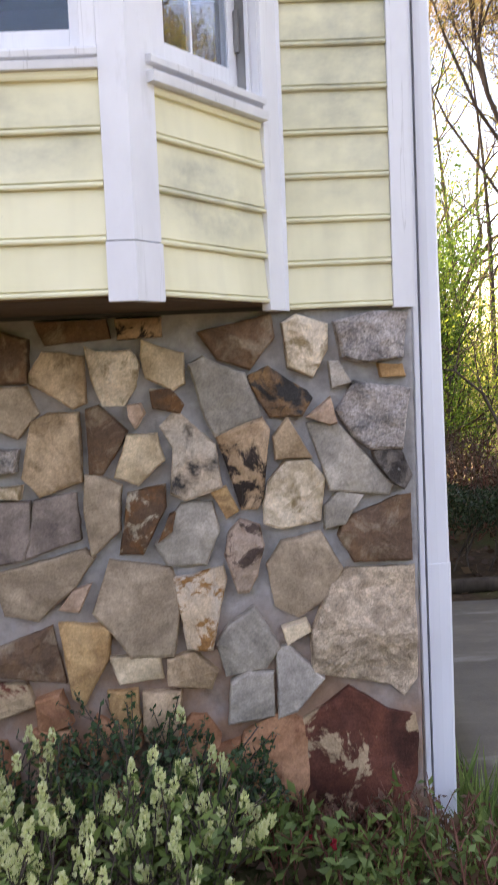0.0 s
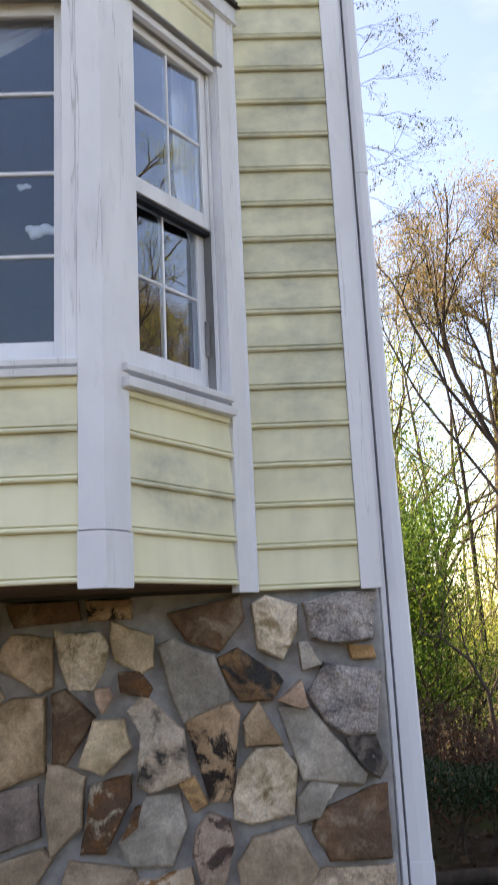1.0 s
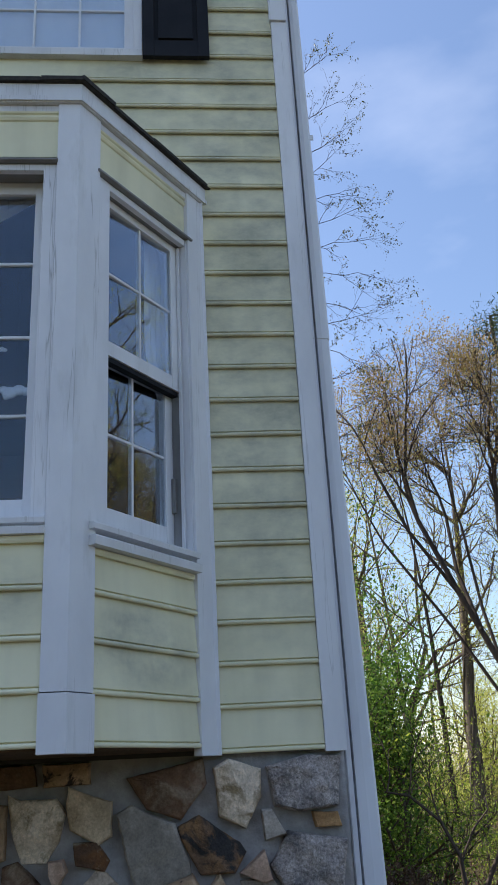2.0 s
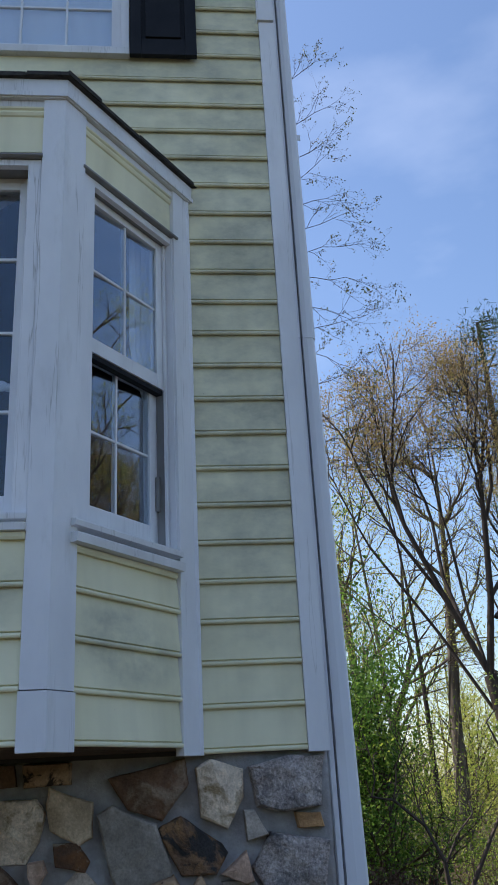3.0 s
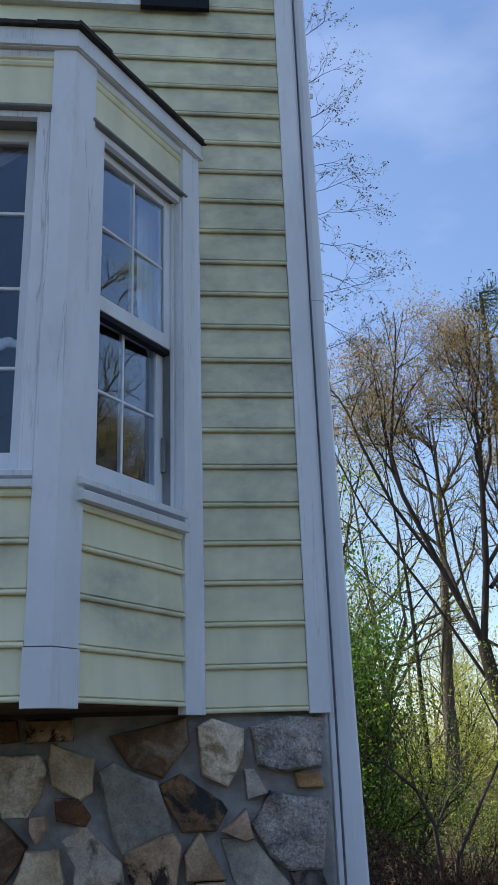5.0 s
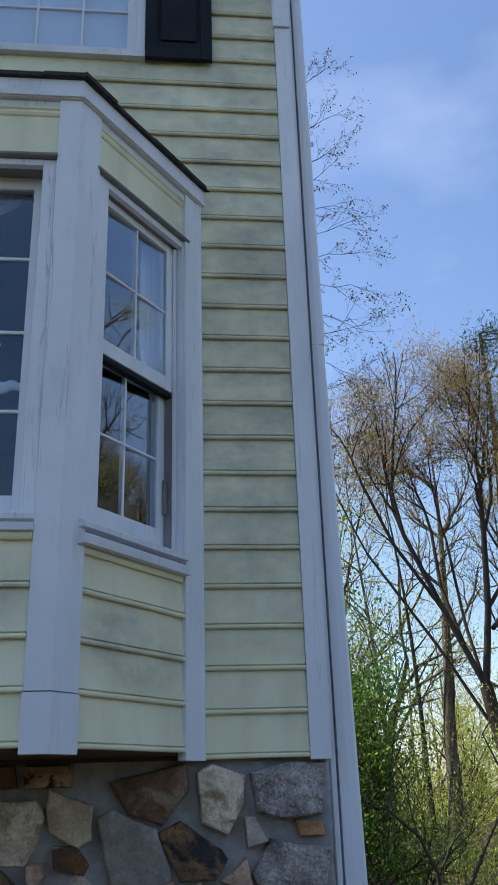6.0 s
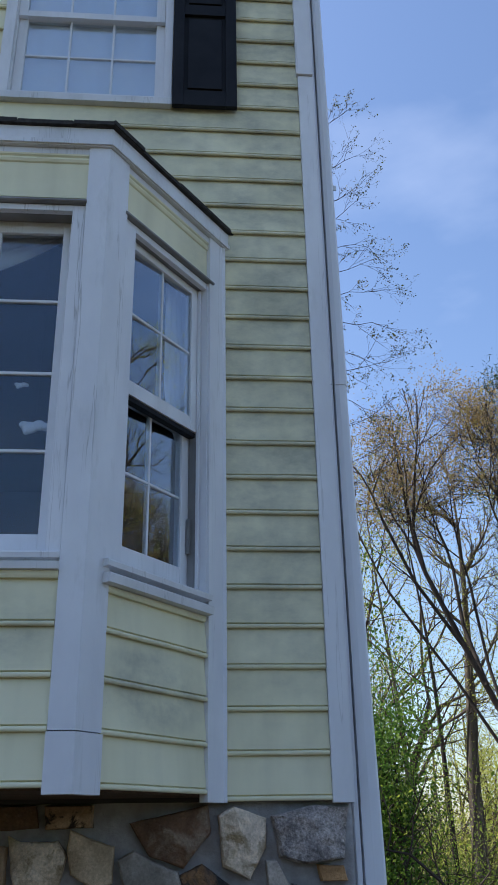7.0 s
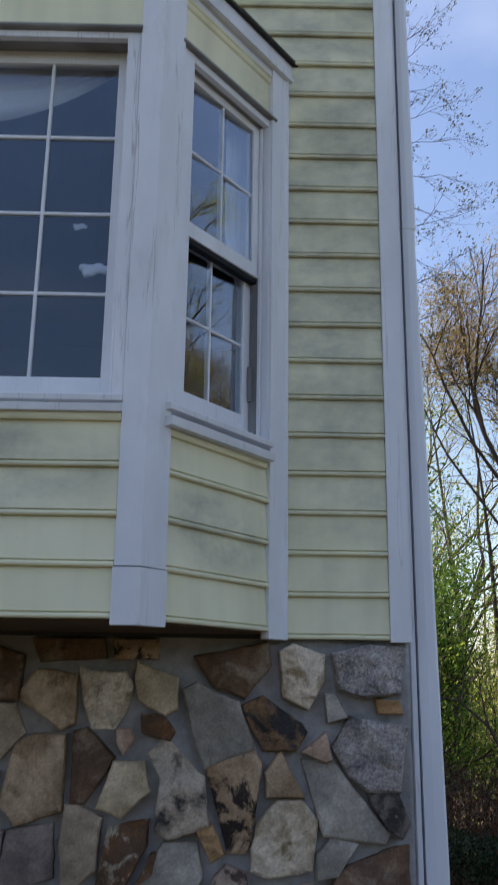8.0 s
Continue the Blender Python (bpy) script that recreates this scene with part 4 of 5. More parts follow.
tall_trunk(6.3, 18.0, 0.15, 10.5, 0.19, 4, PALELEAF, 1500, "vine_clad_tree", "tall straight tree with vines on its grey trunk", LITBARK, 0.62)
tall_trunk(5.25, 16.0, -0.75, 9.5, 0.075, 5, PALELEAF, 1300, "slender_tree", "slender leaning young tree with pale spring leaves")
tall_trunk(4.55, 17.0, -0.5, 9.0, 0.085, 6, PALELEAF, 1700, "slender_tree", "slender pale-barked young tree with spring leaves", LITBARK)
tall_trunk(4.1, 18.5, -0.6, 8.5, 0.07, 7, PALELEAF, 1900, "slender_tree", "slender leaning young tree with pale spring leaves", LITBARK)
tall_trunk(7.6, 17.0, 0.2, 10.0, 0.11, 8, PALELEAF, 800, "slender_tree", "slender straight young tree with thin foliage")
tall_trunk(13.5, 0.3, 0.5, 11.5, 0.12, 14, PALELEAF, 3400, "slender_tree", "tall thin-branched tree beside the drive")
tall_trunk(9.4, 21.0, -0.3, 10.0, 0.13, 9, PALELEAF, 900, "slender_tree", "tall woodland tree with thin foliage")


def pine(bx, by, height, seed):
    rng = np.random.default_rng(seed)
    segs, tips = [], []
    line(segs, [(bx, by, -0.3), (bx + 0.1, by, height * 0.5), (bx, by, height)], 0.30, 0.08)
    for f in np.linspace(0.62, 1, 22):
        a = rng.uniform(0, 6.28)
        l = (1.12 - f) * height * 0.34
        p = np.array((bx, by, height * f))
        q = p + np.array((math.cos(a) * l, math.sin(a) * l, 0.15 * l))
        segs.append((*p, *q, 0.05, 0.02))
        for g in (0.5, 0.75, 1.0):
            tips.append(p + (q - p) * g)
    return tree("pine_tree", (bx, by, -0.35), "tall dark green pine behind the bare trees", segs, tips, 7000, 0.22, PINELEAF, BARK, rng, 0.40, 0.14)


pine(13.3, 30.0, 20.2, 3)
pine(16.4, 33.0, 17.0, 8)


def near_branches():
    """A tree behind the house whose budding boughs reach past the corner."""
    rng = np.random.default_rng(12)
    segs, tips = [], []
    line(segs, [(0.95, 9.6, -0.4), (0.95, 9.6, 5), (0.85, 9.5, 10), (0.8, 9.4, 15)], 0.22, 0.08)
    spec = dict(bend=0.17, rise=-0.03, levels=3, kids=(5, 4, 3), splay=0.6, short=0.5)
    for z, l, up in ((6.1, 0.8, 0.0), (7.5, 1.1, 0.2), (9.0, 1.1, -0.1), (10.4, 1.2, 0.05), (11.4, 0.9, 0.3), (6.5, 0.9, 0.1), (6.9, 1.2, 0.0), (8.1, 1.0, -0.05), (8.5, 1.3, 0.15), (9.5, 1.4, 0.05), (9.9, 1.2, 0.25), (10.9, 1.1, 0.3), (11.9, 1.1, 0.1), (12.6, 1.0, 0.2), (13.6, 1.0, 0.1)):
        line(segs, [(0.9, 9.5, z - 0.5), (1.5, 9.3, z - 0.2), (1.75, 9.25, z)], 0.03, 0.014)
        grow(segs, tips, rng, (1.75, 9.25, z), (0.92, -0.3 + rng.uniform(-0.2, 0.2), up), l * 0.8, 0.008, 0, spec)
    return tree("budding_tree", (0.95, 9.6, -0.45), "bare tree with tiny spring buds behind the house corner", segs, tips, 2800, 0.036, BUDLEAF, TWIG, rng, 0.02)


near_branches()


def leafy_bush(name, cx, cy, w, h, z0, n, size, leaf, seed, label, stems=9, category="bush", wide=9.0):
    """Upright stems with clumped leaves and gaps between the clumps."""
    rng = np.random.default_rng(seed)
    segs, tips = [], []
    spec = dict(bend=0.18, rise=0.06, levels=2, kids=(5, 4), splay=0.75, short=0.55)
    for k in range(stems):
        a = rng.uniform(0, 6.28)
        x, y = cx + 0.25 * w * math.cos(a) * rng.random(), cy + 0.25 * w * math.sin(a) * rng.random()
        grow(segs, tips, rng, (x, y, z0), (0.55 * math.cos(a) * w / h, 0.55 * math.sin(a) * w / h, 1), h * rng.uniform(0.4, 0.72), max(0.008, h * 0.010), 0, spec)
    segs = [g for g in segs if abs(g[3] - cx) < wide]
    tips = [q for q in tips if abs(q[0] - cx) < wide * (1.15 - 0.5 * max(0.0, q[2] - z0) / h)]
    return tree(name, (cx, cy, z0), label, segs, tips, n, size, leaf, TWIG, rng, 0.06 * h ** 0.5 + 0.03, 0.55, 0.1, category)


leafy_bush("pale_tree", 4.4, 21.0, 1.9, 11.0, -0.35, 20000, 0.05, PALELEAF, 37, "pale yellow-green leafing tree in the wood", 4, "tree")
leafy_bush("pale_tree", 9.2, 27.0, 3.0, 6.5, -0.35, 16000, 0.06, PALELEAF, 38, "pale yellow-green leafing tree deep in the wood", 5, "tree")
leafy_bush("green_tree", 2.25, 10.2, 1.1, 4.9, -0.35, 34000, 0.046, DEEPLEAF, 31, "leafy fresh green young tree close behind the house", 12, "tree", 0.72)
leafy_bush("green_tree", 3.1, 11.2, 1.6, 2.6, -0.35, 7500, 0.038, NEWLEAF, 32, "leafy fresh green young tree at the wood's edge", 11, "tree")
leafy_bush("understory_bush", 4.5, 11.8, 2.6, 1.6, -0.35, 5500, 0.036, NEWLEAF, 33, "loose yellow-green understory bush", 12)
leafy_bush("understory_bush", 6.2, 12.6, 2.8, 1.6, -0.35, 5500, 0.036, UNDERLEAF, 34, "loose yellow-green understory bush", 12)
leafy_bush("understory_bush", 3.0, 14.5, 2.6, 3.0, -0.35, 7500, 0.042, NEWLEAF, 35, "pale spring-leaved understory bush", 12)
leafy_bush("understory_bush", 8.2, 13.4, 2.8, 2.0, -0.35, 8000, 0.042, UNDERLEAF, 36, "pale spring-leaved understory bush", 12)


def sapling():
    segs, tips = [], []
    rng = np.random.default_rng(40)
    line(segs, [(2.75, 8.0, -0.35), (2.78, 8.0, 0.3), (2.74, 8.0, 0.75), (2.55, 8.0, 1.15), (2.2, 8.0, 1.45), (1.95, 8.05, 1.5)], 0.035, 0.014)
    line(segs, [(2.76, 8.0, 0.72), (2.95, 8.0, 1.05), (3.15, 8.0, 1.25)], 0.02, 0.01)
    line(segs, [(2.95, 8.2, -0.3), (3.05, 8.2, 0.35), (3.4, 8.2, 0.95), (3.72, 8.2, 1.45), (3.74, 8.2, 1.85), (3.55, 8.2, 2.3)], 0.035, 0.012)
    spec = dict(bend=0.2, rise=0.03, levels=2, kids=(4, 3), splay=0.8, short=0.6)
    for p in ((2.2, 8.0, 1.45), (3.15, 8.0, 1.25), (2.55, 8.0, 1.15), (3.55, 8.2, 2.3), (3.74, 8.2, 1.7), (1.95, 8.05, 1.5)):
        grow(segs, tips, rng, p, (rng.uniform(-1, 1), 0.3, 0.6), 0.8, 0.012, 0, spec)
    tree("crooked_sapling", (2.8, 8.0, -0.38), "crooked dark sapling with a few small leaves", segs, tips, 900, 0.05, NEWLEAF, TWIG, rng, 0.08)


sapling()


# hedge with bare legs, along the far edge of the drive
def hedge():
    rng = np.random.default_rng(50)
    h = thing("hedge", 5.0, 5.0, -0.4, "dark clipped hedge with bare leggy stems", "hedge")
    segs = []
    for x in np.arange(0.9, 9.5, 0.16):
        y = 5.0 + rng.uniform(-0.25, 0.25)
        p = np.array((x, y, -0.45))
        for _ in range(3):
            q = p + np.array((rng.uniform(-0.12, 0.12), rng.uniform(-0.08, 0.08), 0.2))
            segs.append((*p, *q, 0.014, 0.011))
            p = q
            segs.append((*p, *(p + np.array((rng.uniform(-0.25, 0.25), rng.uniform(-0.2, 0.2), 0.25))), 0.008, 0.005))
    tagged(part("stem_growth", coat(tubes(segs, 4), TWIG), parent=h), kind="stuff")
    n = 46000
    x = rng.uniform(0.7, 9.5, n)
    y = 5.0 + rng.uniform(-0.5, 0.5, n)
    top = 0.44 + 0.05 * np.sin(x * 2.3) + 0.04 * np.sin(x * 6.1 + 1)
    v = rng.random(n) ** 0.75
    z = 0.02 + (top - 0.02) * v - 0.12 * ((y - 5) / 0.5) ** 2 * v
    thin = rng.random(n) < np.clip((z + 0.12) / 0.25, 0.05, 1)
    part("foliage", coat(leaves(np.stack([x, y, z], 1)[thin], 0.035, rng, 0.5, 0.3), HEDGELEAF), parent=h)


hedge()


def edging():
    """A rough low border of stones and a log along the drive."""
    rng = np.random.default_rng(51)
    log = thing("log_border", 3.0, 4.25, -0.4, "weathered log lying along the drive's edge", "log")
    segs = []
    line(segs, [(1.0, 4.2, -0.35), (2.0, 4.25, -0.34), (3.1, 4.22, -0.34), (4.3, 4.28, -0.35)], 0.07, 0.055)
    part("log", coat(tubes(segs, 9), BARK), parent=log, smooth=True)


edging()

rng = np.random.default_rng(60)
n = 9000
xy = np.stack([rng.uniform(0.4, 14, n), rng.uniform(3.95, 20, n)], 1)
litter = np.array([(x, y, ground_z(x, y) + 0.01 + 0.03 * rng.random()) for x, y in xy])
stuff("leaf_litter", leaves(litter, 0.08, rng, 0.6, 0.0), DEADLEAF, "dry brown fallen leaves on the ground", "leaf litter")
n = 34000
x, y = rng.uniform(0.8, 11, n), rng.uniform(6.0, 7.6, n)
z = -0.35 + (1.0 + 0.25 * np.sin(x * 1.7) + 0.15 * np.sin(x * 4.1)) * rng.random(n) ** 0.7
stuff("dry_brush", leaves(np.stack([x, y, z], 1), 0.045, rng, 0.4, 0.3), DEADLEAF, "low tangle of brown dry brush behind the hedge", "brush")
segs = []
for k in range(700):
    p = np.array((rng.uniform(0.8, 11), rng.uniform(6.0, 7.6), -0.35))
    for _ in range(3):
        q = p + np.array((rng.uniform(-0.2, 0.2), rng.uniform(-0.2, 0.2), rng.uniform(0.15, 0.38)))
        segs.append((*p, *q, 0.007, 0.005))
        p = q
stuff("brush_stems", tubes(segs, 3), REDTWIG, "thin reddish brown stems of dry brush", "brush")
# understory foliage of the woods, then the far wood
n = 95000
x, y = rng.uniform(1.0, 26, n), rng.uniform(14, 27, n)
clump = np.array([noise.noise(Vector((a * 0.55, b * 0.4, 4.2))) for a, b in zip(x, y)])
z = -0.2 + rng.random(n) ** 1.3 * (1.5 + 2.2 * clump + 0.04 * y)
stuff("woodland_understory", leaves(np.stack([x, y, z], 1)[z > -0.2], 0.048, rng, 0.6, 0.1), UNDERLEAF, "thin olive-green spring undergrowth of the wood", "undergrowth")
segs = []
for k in range(46):
    p = np.array((rng.uniform(1.5, 45), rng.uniform(28, 50), -0.3))
    h = rng.uniform(5, 9)
    q = p + np.array((rng.uniform(-0.5, 0.5), rng.uniform(-0.5, 0.5), h * 0.5))
    e = q + np.array((rng.uniform(-0.7, 0.7), rng.uniform(-0.5, 0.5), h * 0.5))
    r = rng.uniform(0.03, 0.11)
    segs += [(*p, *q, r, r * 0.7), (*q, *e, r * 0.7, r * 0.2)]
    for _ in range(7):
        f = rng.random()
        o = q + (e - q) * f
        segs.append((*o, *(o + np.array((rng.uniform(-1.1, 1.1), rng.uniform(-1, 1), rng.uniform(0.4, 1.5)))), r * 0.25, 0.008))
stuff("far_wood_trunks", tubes(segs, 4), LITBARK, "many thin trunks of the wood behind", "woods")
n = 110000
x, y = rng.uniform(2, 60, n), rng.uniform(26, 50, n)
clump = np.array([noise.noise(Vector((a * 0.22, b * 0.22, 1.2))) for a, b in zip(x, y)])
z = -0.2 + rng.random(n) ** 1.2 * (2.6 + 3.6 * clump).clip(0.6)
stuff("far_wood_foliage", leaves(np.stack([x, y, z], 1), 0.12, rng, 0.7, 0.1), PALELEAF, "hazy yellow-green spring foliage of the wood behind", "woods")

# unseen ring of leaves behind the path, added to block low sky light
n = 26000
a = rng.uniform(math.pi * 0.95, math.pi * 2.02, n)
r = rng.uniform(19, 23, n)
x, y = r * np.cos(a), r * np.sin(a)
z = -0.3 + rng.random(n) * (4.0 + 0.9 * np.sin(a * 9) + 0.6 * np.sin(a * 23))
stuff("surrounding_wood", leaves(np.stack([x, y, z], 1), 0.55, rng, 0.8, 0.1), DEEPLEAF, "unseen ring of green leaves added to block low sky light", "woods")


# ---- plants in the bed along the wall ----
def spray(name, x, y, z, label, category, seed, stems, height, lean, leaf, nleaf, size, slim, bark, group="", flowers=0, bloom=None, fsize=0.03, rise=0.05):
    """A small shrub: thin stems, leaves along them, flower spikes at the tips."""
    rng = np.random.default_rng(seed)
    t = thing(name, x, y, z, label, category, group)
    segs, tips, pts = [], [], []
    for k in range(stems):
        a = rng.uniform(0, 6.28)
        d = np.array((lean * math.cos(a), lean * math.sin(a), 1.0))
        p = np.array((x + 0.05 * math.cos(a), y + 0.05 * math.sin(a), z))
        l = height * rng.uniform(0.65, 1.05)
        for s in range(5):
            d = d + rng.normal(size=3) * 0.16 + np.array((0, 0, rise))
            d /= np.linalg.norm(d)
            q = p + d * l / 5
            segs.append((*p, *q, 0.0035, 0.0028))
            if s > 0:
                for f in (0.2, 0.5, 0.8, 1.0):
                    pts.append(p + (q - p) * f)
            p = q
            if s == 2 or s == 3:
                e = p + (d + rng.normal(size=3) * 0.6) * l * 0.2
                segs.append((*p, *e, 0.0022, 0.0016))
                pts += [p + (e - p) * f for f in (0.4, 0.7, 1.0)]
                tips.append((e, (e - p) / np.linalg.norm(e - p)))
        tips.append((p, d))
    tagged(part("stem_growth", coat(tubes(segs, 4), bark), parent=t), kind="stuff")
    tagged(part("foliage", coat(leaves(around(pts, nleaf, size * 0.22, rng), size, rng, slim, 0.25), leaf), parent=t), kind="stuff")
    for k in range(min(flowers, len(tips))):
        p, d = tips[k]
        up = d * 0.4 + np.array((0, 0, 0.9))
        m = 44
        f = rng.random(m)
        ang = rng.uniform(0, 6.28, m)
        rad = fsize * 0.42 * np.sqrt(1.04 - f) * (0.55 + 0.9 * np.minimum(f * 2.5, 0.5))
        c = p + up * (f[:, None] * fsize * 1.45) + np.stack([np.cos(ang) * rad, np.sin(ang) * rad, np.zeros(m)], 1)
        out = np.stack([np.cos(ang) * 0.6, np.sin(ang) * 0.6, np.full(m, 2.0)], 1)
        part("flower", coat(leaves(c, fsize * 0.50, rng, 0.8, 0.0, 0.2, out), bloom), parent=t)
    return t


br = random.Random(5)
for k in range(16):
    x, y = br.uniform(-1.75, -0.75), br.uniform(-0.98, -0.45)
    spray("flowering_shrub", x, y, ground_z(x, y) - 0.01, "low evergreen with cream flower spikes and pale green leaves", "shrub", 100 + k, 11, 0.40 + br.uniform(-0.06, 0.05) + 0.10 * smooth01(-1.0, -1.6, x), 0.4, SOFTLEAF, 210, 0.042, 0.38, TWIG, "cream-flowered shrubs", 12, BLOOM, 0.030)
for k, (x, h) in enumerate(((-1.33, 0.50), (-1.18, 0.55), (-1.03, 0.60), (-0.92, 0.66), (-0.80, 0.50), (-0.68, 0.42), (-0.60, 0.30))):
    spray("dark_evergreen", x, -0.20 - 0.05 * (k % 2), ground_z(x, -0.2) - 0.01, "dark small-leaved evergreen shrub against the stone wall", "shrub", 140 + k, 10, h * 0.92, 0.22, BOXLEAF, 900, 0.022, 0.55, TWIG, "dark evergreens by the wall")
for k in range(13):
    x, y = -0.62 + 0.068 * k + br.uniform(-0.04, 0.04), br.uniform(-0.62, -0.22)
    z = ground_z(x, y) - 0.01
    spray("red_stemmed_shrub", x, y, z, "leafy green shrub with reddish stems and dry red leaves", "shrub", 160 + k, 9, 0.11 - z + br.uniform(-0.08, 0.05), 0.25, REDLEAF if k % 4 == 0 else SOFTLEAF, 160, 0.044, 0.42, REDTWIG, "red-stemmed shrubs", 1 if k in (2, 5) else 0, REDBLOOM, 0.02)
for k in range(7):
    x, y = -0.5 + 0.11 * k + br.uniform(-0.04, 0.04), -0.15
    spray("dry_red_shrub", x, y, ground_z(x, y) - 0.01, "thin reddish dry-leaved shrub at the foot of the stones", "shrub", 190 + k, 8, 0.02 - ground_z(x, y), 0.25, REDLEAF, 170, 0.028, 0.4, REDTWIG, "dry red shrubs")


def grass_tuft(x, y, seed):
    rng = np.random.default_rng(seed)
    z = ground_z(x, y) - 0.01
    n = 90
    base = np.stack([rng.normal(x, 0.05, n), rng.normal(y, 0.05, n), np.full(n, z)], 1)
    d = np.stack([rng.normal(0, 0.35, n), rng.normal(0, 0.35, n), np.full(n, 1.0)], 1)
    ob = part("grass_tuft", coat(leaves(base, 0.30, rng, 0.05, 0.0, 0.25, d), SOFTLEAF))
    tagged(ob, "tuft of long green grass at the edge of the drive", "grass", "grass tufts")


for k, (x, y) in enumerate(((0.27, 0.02), (0.36, 0.16), (0.44, 0.05), (0.32, -0.15), (0.42, -0.2), (0.3, 0.3))):
    grass_tuft(x, y, 220 + k)
n = 3000
x, y = rng.uniform(-2.2, 0.45, n), rng.uniform(-1.6, -0.03, n)
bed = np.array([(a, b, ground_z(a, b) + 0.005 + 0.02 * rng.random()) for a, b in zip(x, y)])
stuff("bed_litter", leaves(bed, 0.045, rng, 0.5, 0.0), DEADLEAF, "dry brown leaves and bark in the planting bed", "leaf litter")


# ---- pieces of the walls ----
# siding of the main wall, board by board
nb = int((TOP - Z0) / LAP)
for k in range(nb):
    z = Z0 + LAP * k
    runs = [(-4.2, -0.001)]
    if z + LAP > 4.99 and z < 6.54:
        runs = [(-4.2, -1.491), (-0.634, -0.001)]
    elif z < 4.10:
        runs = [(-4.2, BL + BX - RX - 0.012), (RX + 0.0195, -0.001)]
    for a, b in runs:
        part("siding_board", extrude(lap(z, LAP, 0.008), a, b, world_frame, 0.10, 0.0016, k), SIDING, wall_south)

# stones of the base wall
STONES, CORNERS = [], []


def stone(x, z, w, h, kind, corners="", turn=0):
    """One stone: middle, width, height, kind, and its corners as hours on a clock face, + far out, - drawn in."""
    STONES.append((x, z, w, h, turn, kind))
    CORNERS.append([(float(c.strip("+-")), 1.08 if "+" in c else 0.66 if "-" in c else 0.88) for c in corners.split()])


stone(-1.22, 1.56, 0.19, 0.20, "tan", "0.2+ 1.7+ 4.3+ 5.1+ 6.3- 8.8+ 9.5+ 11.1+")
stone(-1.02, 1.57, 0.19, 0.21, "cream", "1.3 2.3+ 3.9 5.3+ 6.8+ 8.9 10.5+ 10.8")
stone(-0.84, 1.60, 0.15, 0.18, "pale", "2.2+ 4.2+ 5.2+ 8 9.7+ 10.6+")
stone(-0.62, 1.48, 0.24, 0.28, "blue", "1.6- 3.6+ 4+ 6.6+ 7.6- 10.3+ 11+ 11.6")
stone(-0.83, 1.47, 0.12, 0.09, "rust", "0.6+ 3.6+ 4.8+ 7.9 10.5+")
stone(-0.94, 1.42, 0.06, 0.09, "pink", "0.9+ 2.7+ 6.3+ 9+ 10.4+")
stone(-1.05, 1.34, 0.14, 0.24, "brown", "1.1- 2.6+ 3.7- 6.6+ 7.5+ 10.4+ 11.3+")
stone(-1.26, 1.29, 0.21, 0.29, "tan", "1.5+ 4.1+ 6.8+ 8.1+ 10.8 11.9+")
stone(-0.94, 1.26, 0.18, 0.18, "pale", "1.2+ 3.1+ 6.1+ 7.9+ 11.2+")
stone(-0.75, 1.27, 0.21, 0.32, "blotch", "0.5- 2.5 4.2+ 6.5+ 7.4 9.6- 10.1+ 11.2+")
stone(-0.56, 1.23, 0.19, 0.32, "umber", "1.2+ 1.8+ 4.7 5.2+ 6.3+ 9.7 10.1+")
stone(-0.64, 1.09, 0.11, 0.12, "ochre", "0.4+ 3.9+ 5.7+ 10.5+")
stone(-1.08, 1.06, 0.14, 0.29, "olive", "1.8+ 3.8 7.1+ 9.4+ 10.7+ 11.6+")
stone(-0.94, 1.04, 0.17, 0.24, "rust", "1.5+ 2.4+ 6+ 7.5+ 10.9")
stone(-0.85, 1.01, 0.07, 0.11, "rust", "0.6 1.5+ 3.8- 7.5+")
stone(-0.78, 0.98, 0.23, 0.22, "blue", "1.3+ 2.9+ 5+ 7.1+ 8.5+ 11.7+")
stone(-1.27, 1.03, 0.20, 0.23, "slate", "1.4+ 3.8+ 7.5+ 10.8")
stone(-1.44, 1.01, 0.18, 0.24, "slate", "1.6+ 3.5+ 4.7 7.5+ 10.7+")
stone(-1.39, 1.45, 0.18, 0.18, "olive", "1+ 3.1+ 5.7+ 8.1+ 10.5+")
stone(-1.43, 1.16, 0.12, 0.05, "cream", "1.5+ 4.7+ 8.2+ 10.3+")
stone(-1.44, 1.27, 0.13, 0.10, "lichen", "1.6+ 4.3 7.5+ 10.6+")
stone(-0.74, 0.70, 0.19, 0.29, "whiterust", "1.4+ 1.9+ 5.3+ 7+ 10.3+ 11.3")
stone(-0.57, 0.89, 0.14, 0.26, "mauve", "1.5 2.5+ 4.4- 5.7+ 6.8+ 9.1+ 10.3 11.7+")
stone(-1.31, 0.81, 0.36, 0.25, "olive", "1.3+ 1.8+ 3.2- 6.3+ 7.5 9.7+")
stone(-1.20, 0.76, 0.12, 0.10, "pink", "1.5+ 5.6+ 7.8+ 11.7-")
stone(-0.97, 0.71, 0.32, 0.35, "olive", "1.4 2.6+ 4.8+ 6.4+ 7.8- 8.9+ 11+")
stone(-0.32, 1.65, 0.16, 0.22, "cream", "1.9+ 3.3+ 5.5+ 7.7 10.2+ 11.3+")
stone(-0.08, 1.67, 0.26, 0.18, "lichen", "0.1+ 1.6+ 4.5 6.3+ 7.6 10.1+")
stone(-0.20, 1.54, 0.08, 0.10, "blue", "4+ 7.3+ 10.5+ 11.8+")
stone(-0.01, 1.55, 0.10, 0.05, "ochre", "1.4 4.5+ 7.3+ 10.5+")
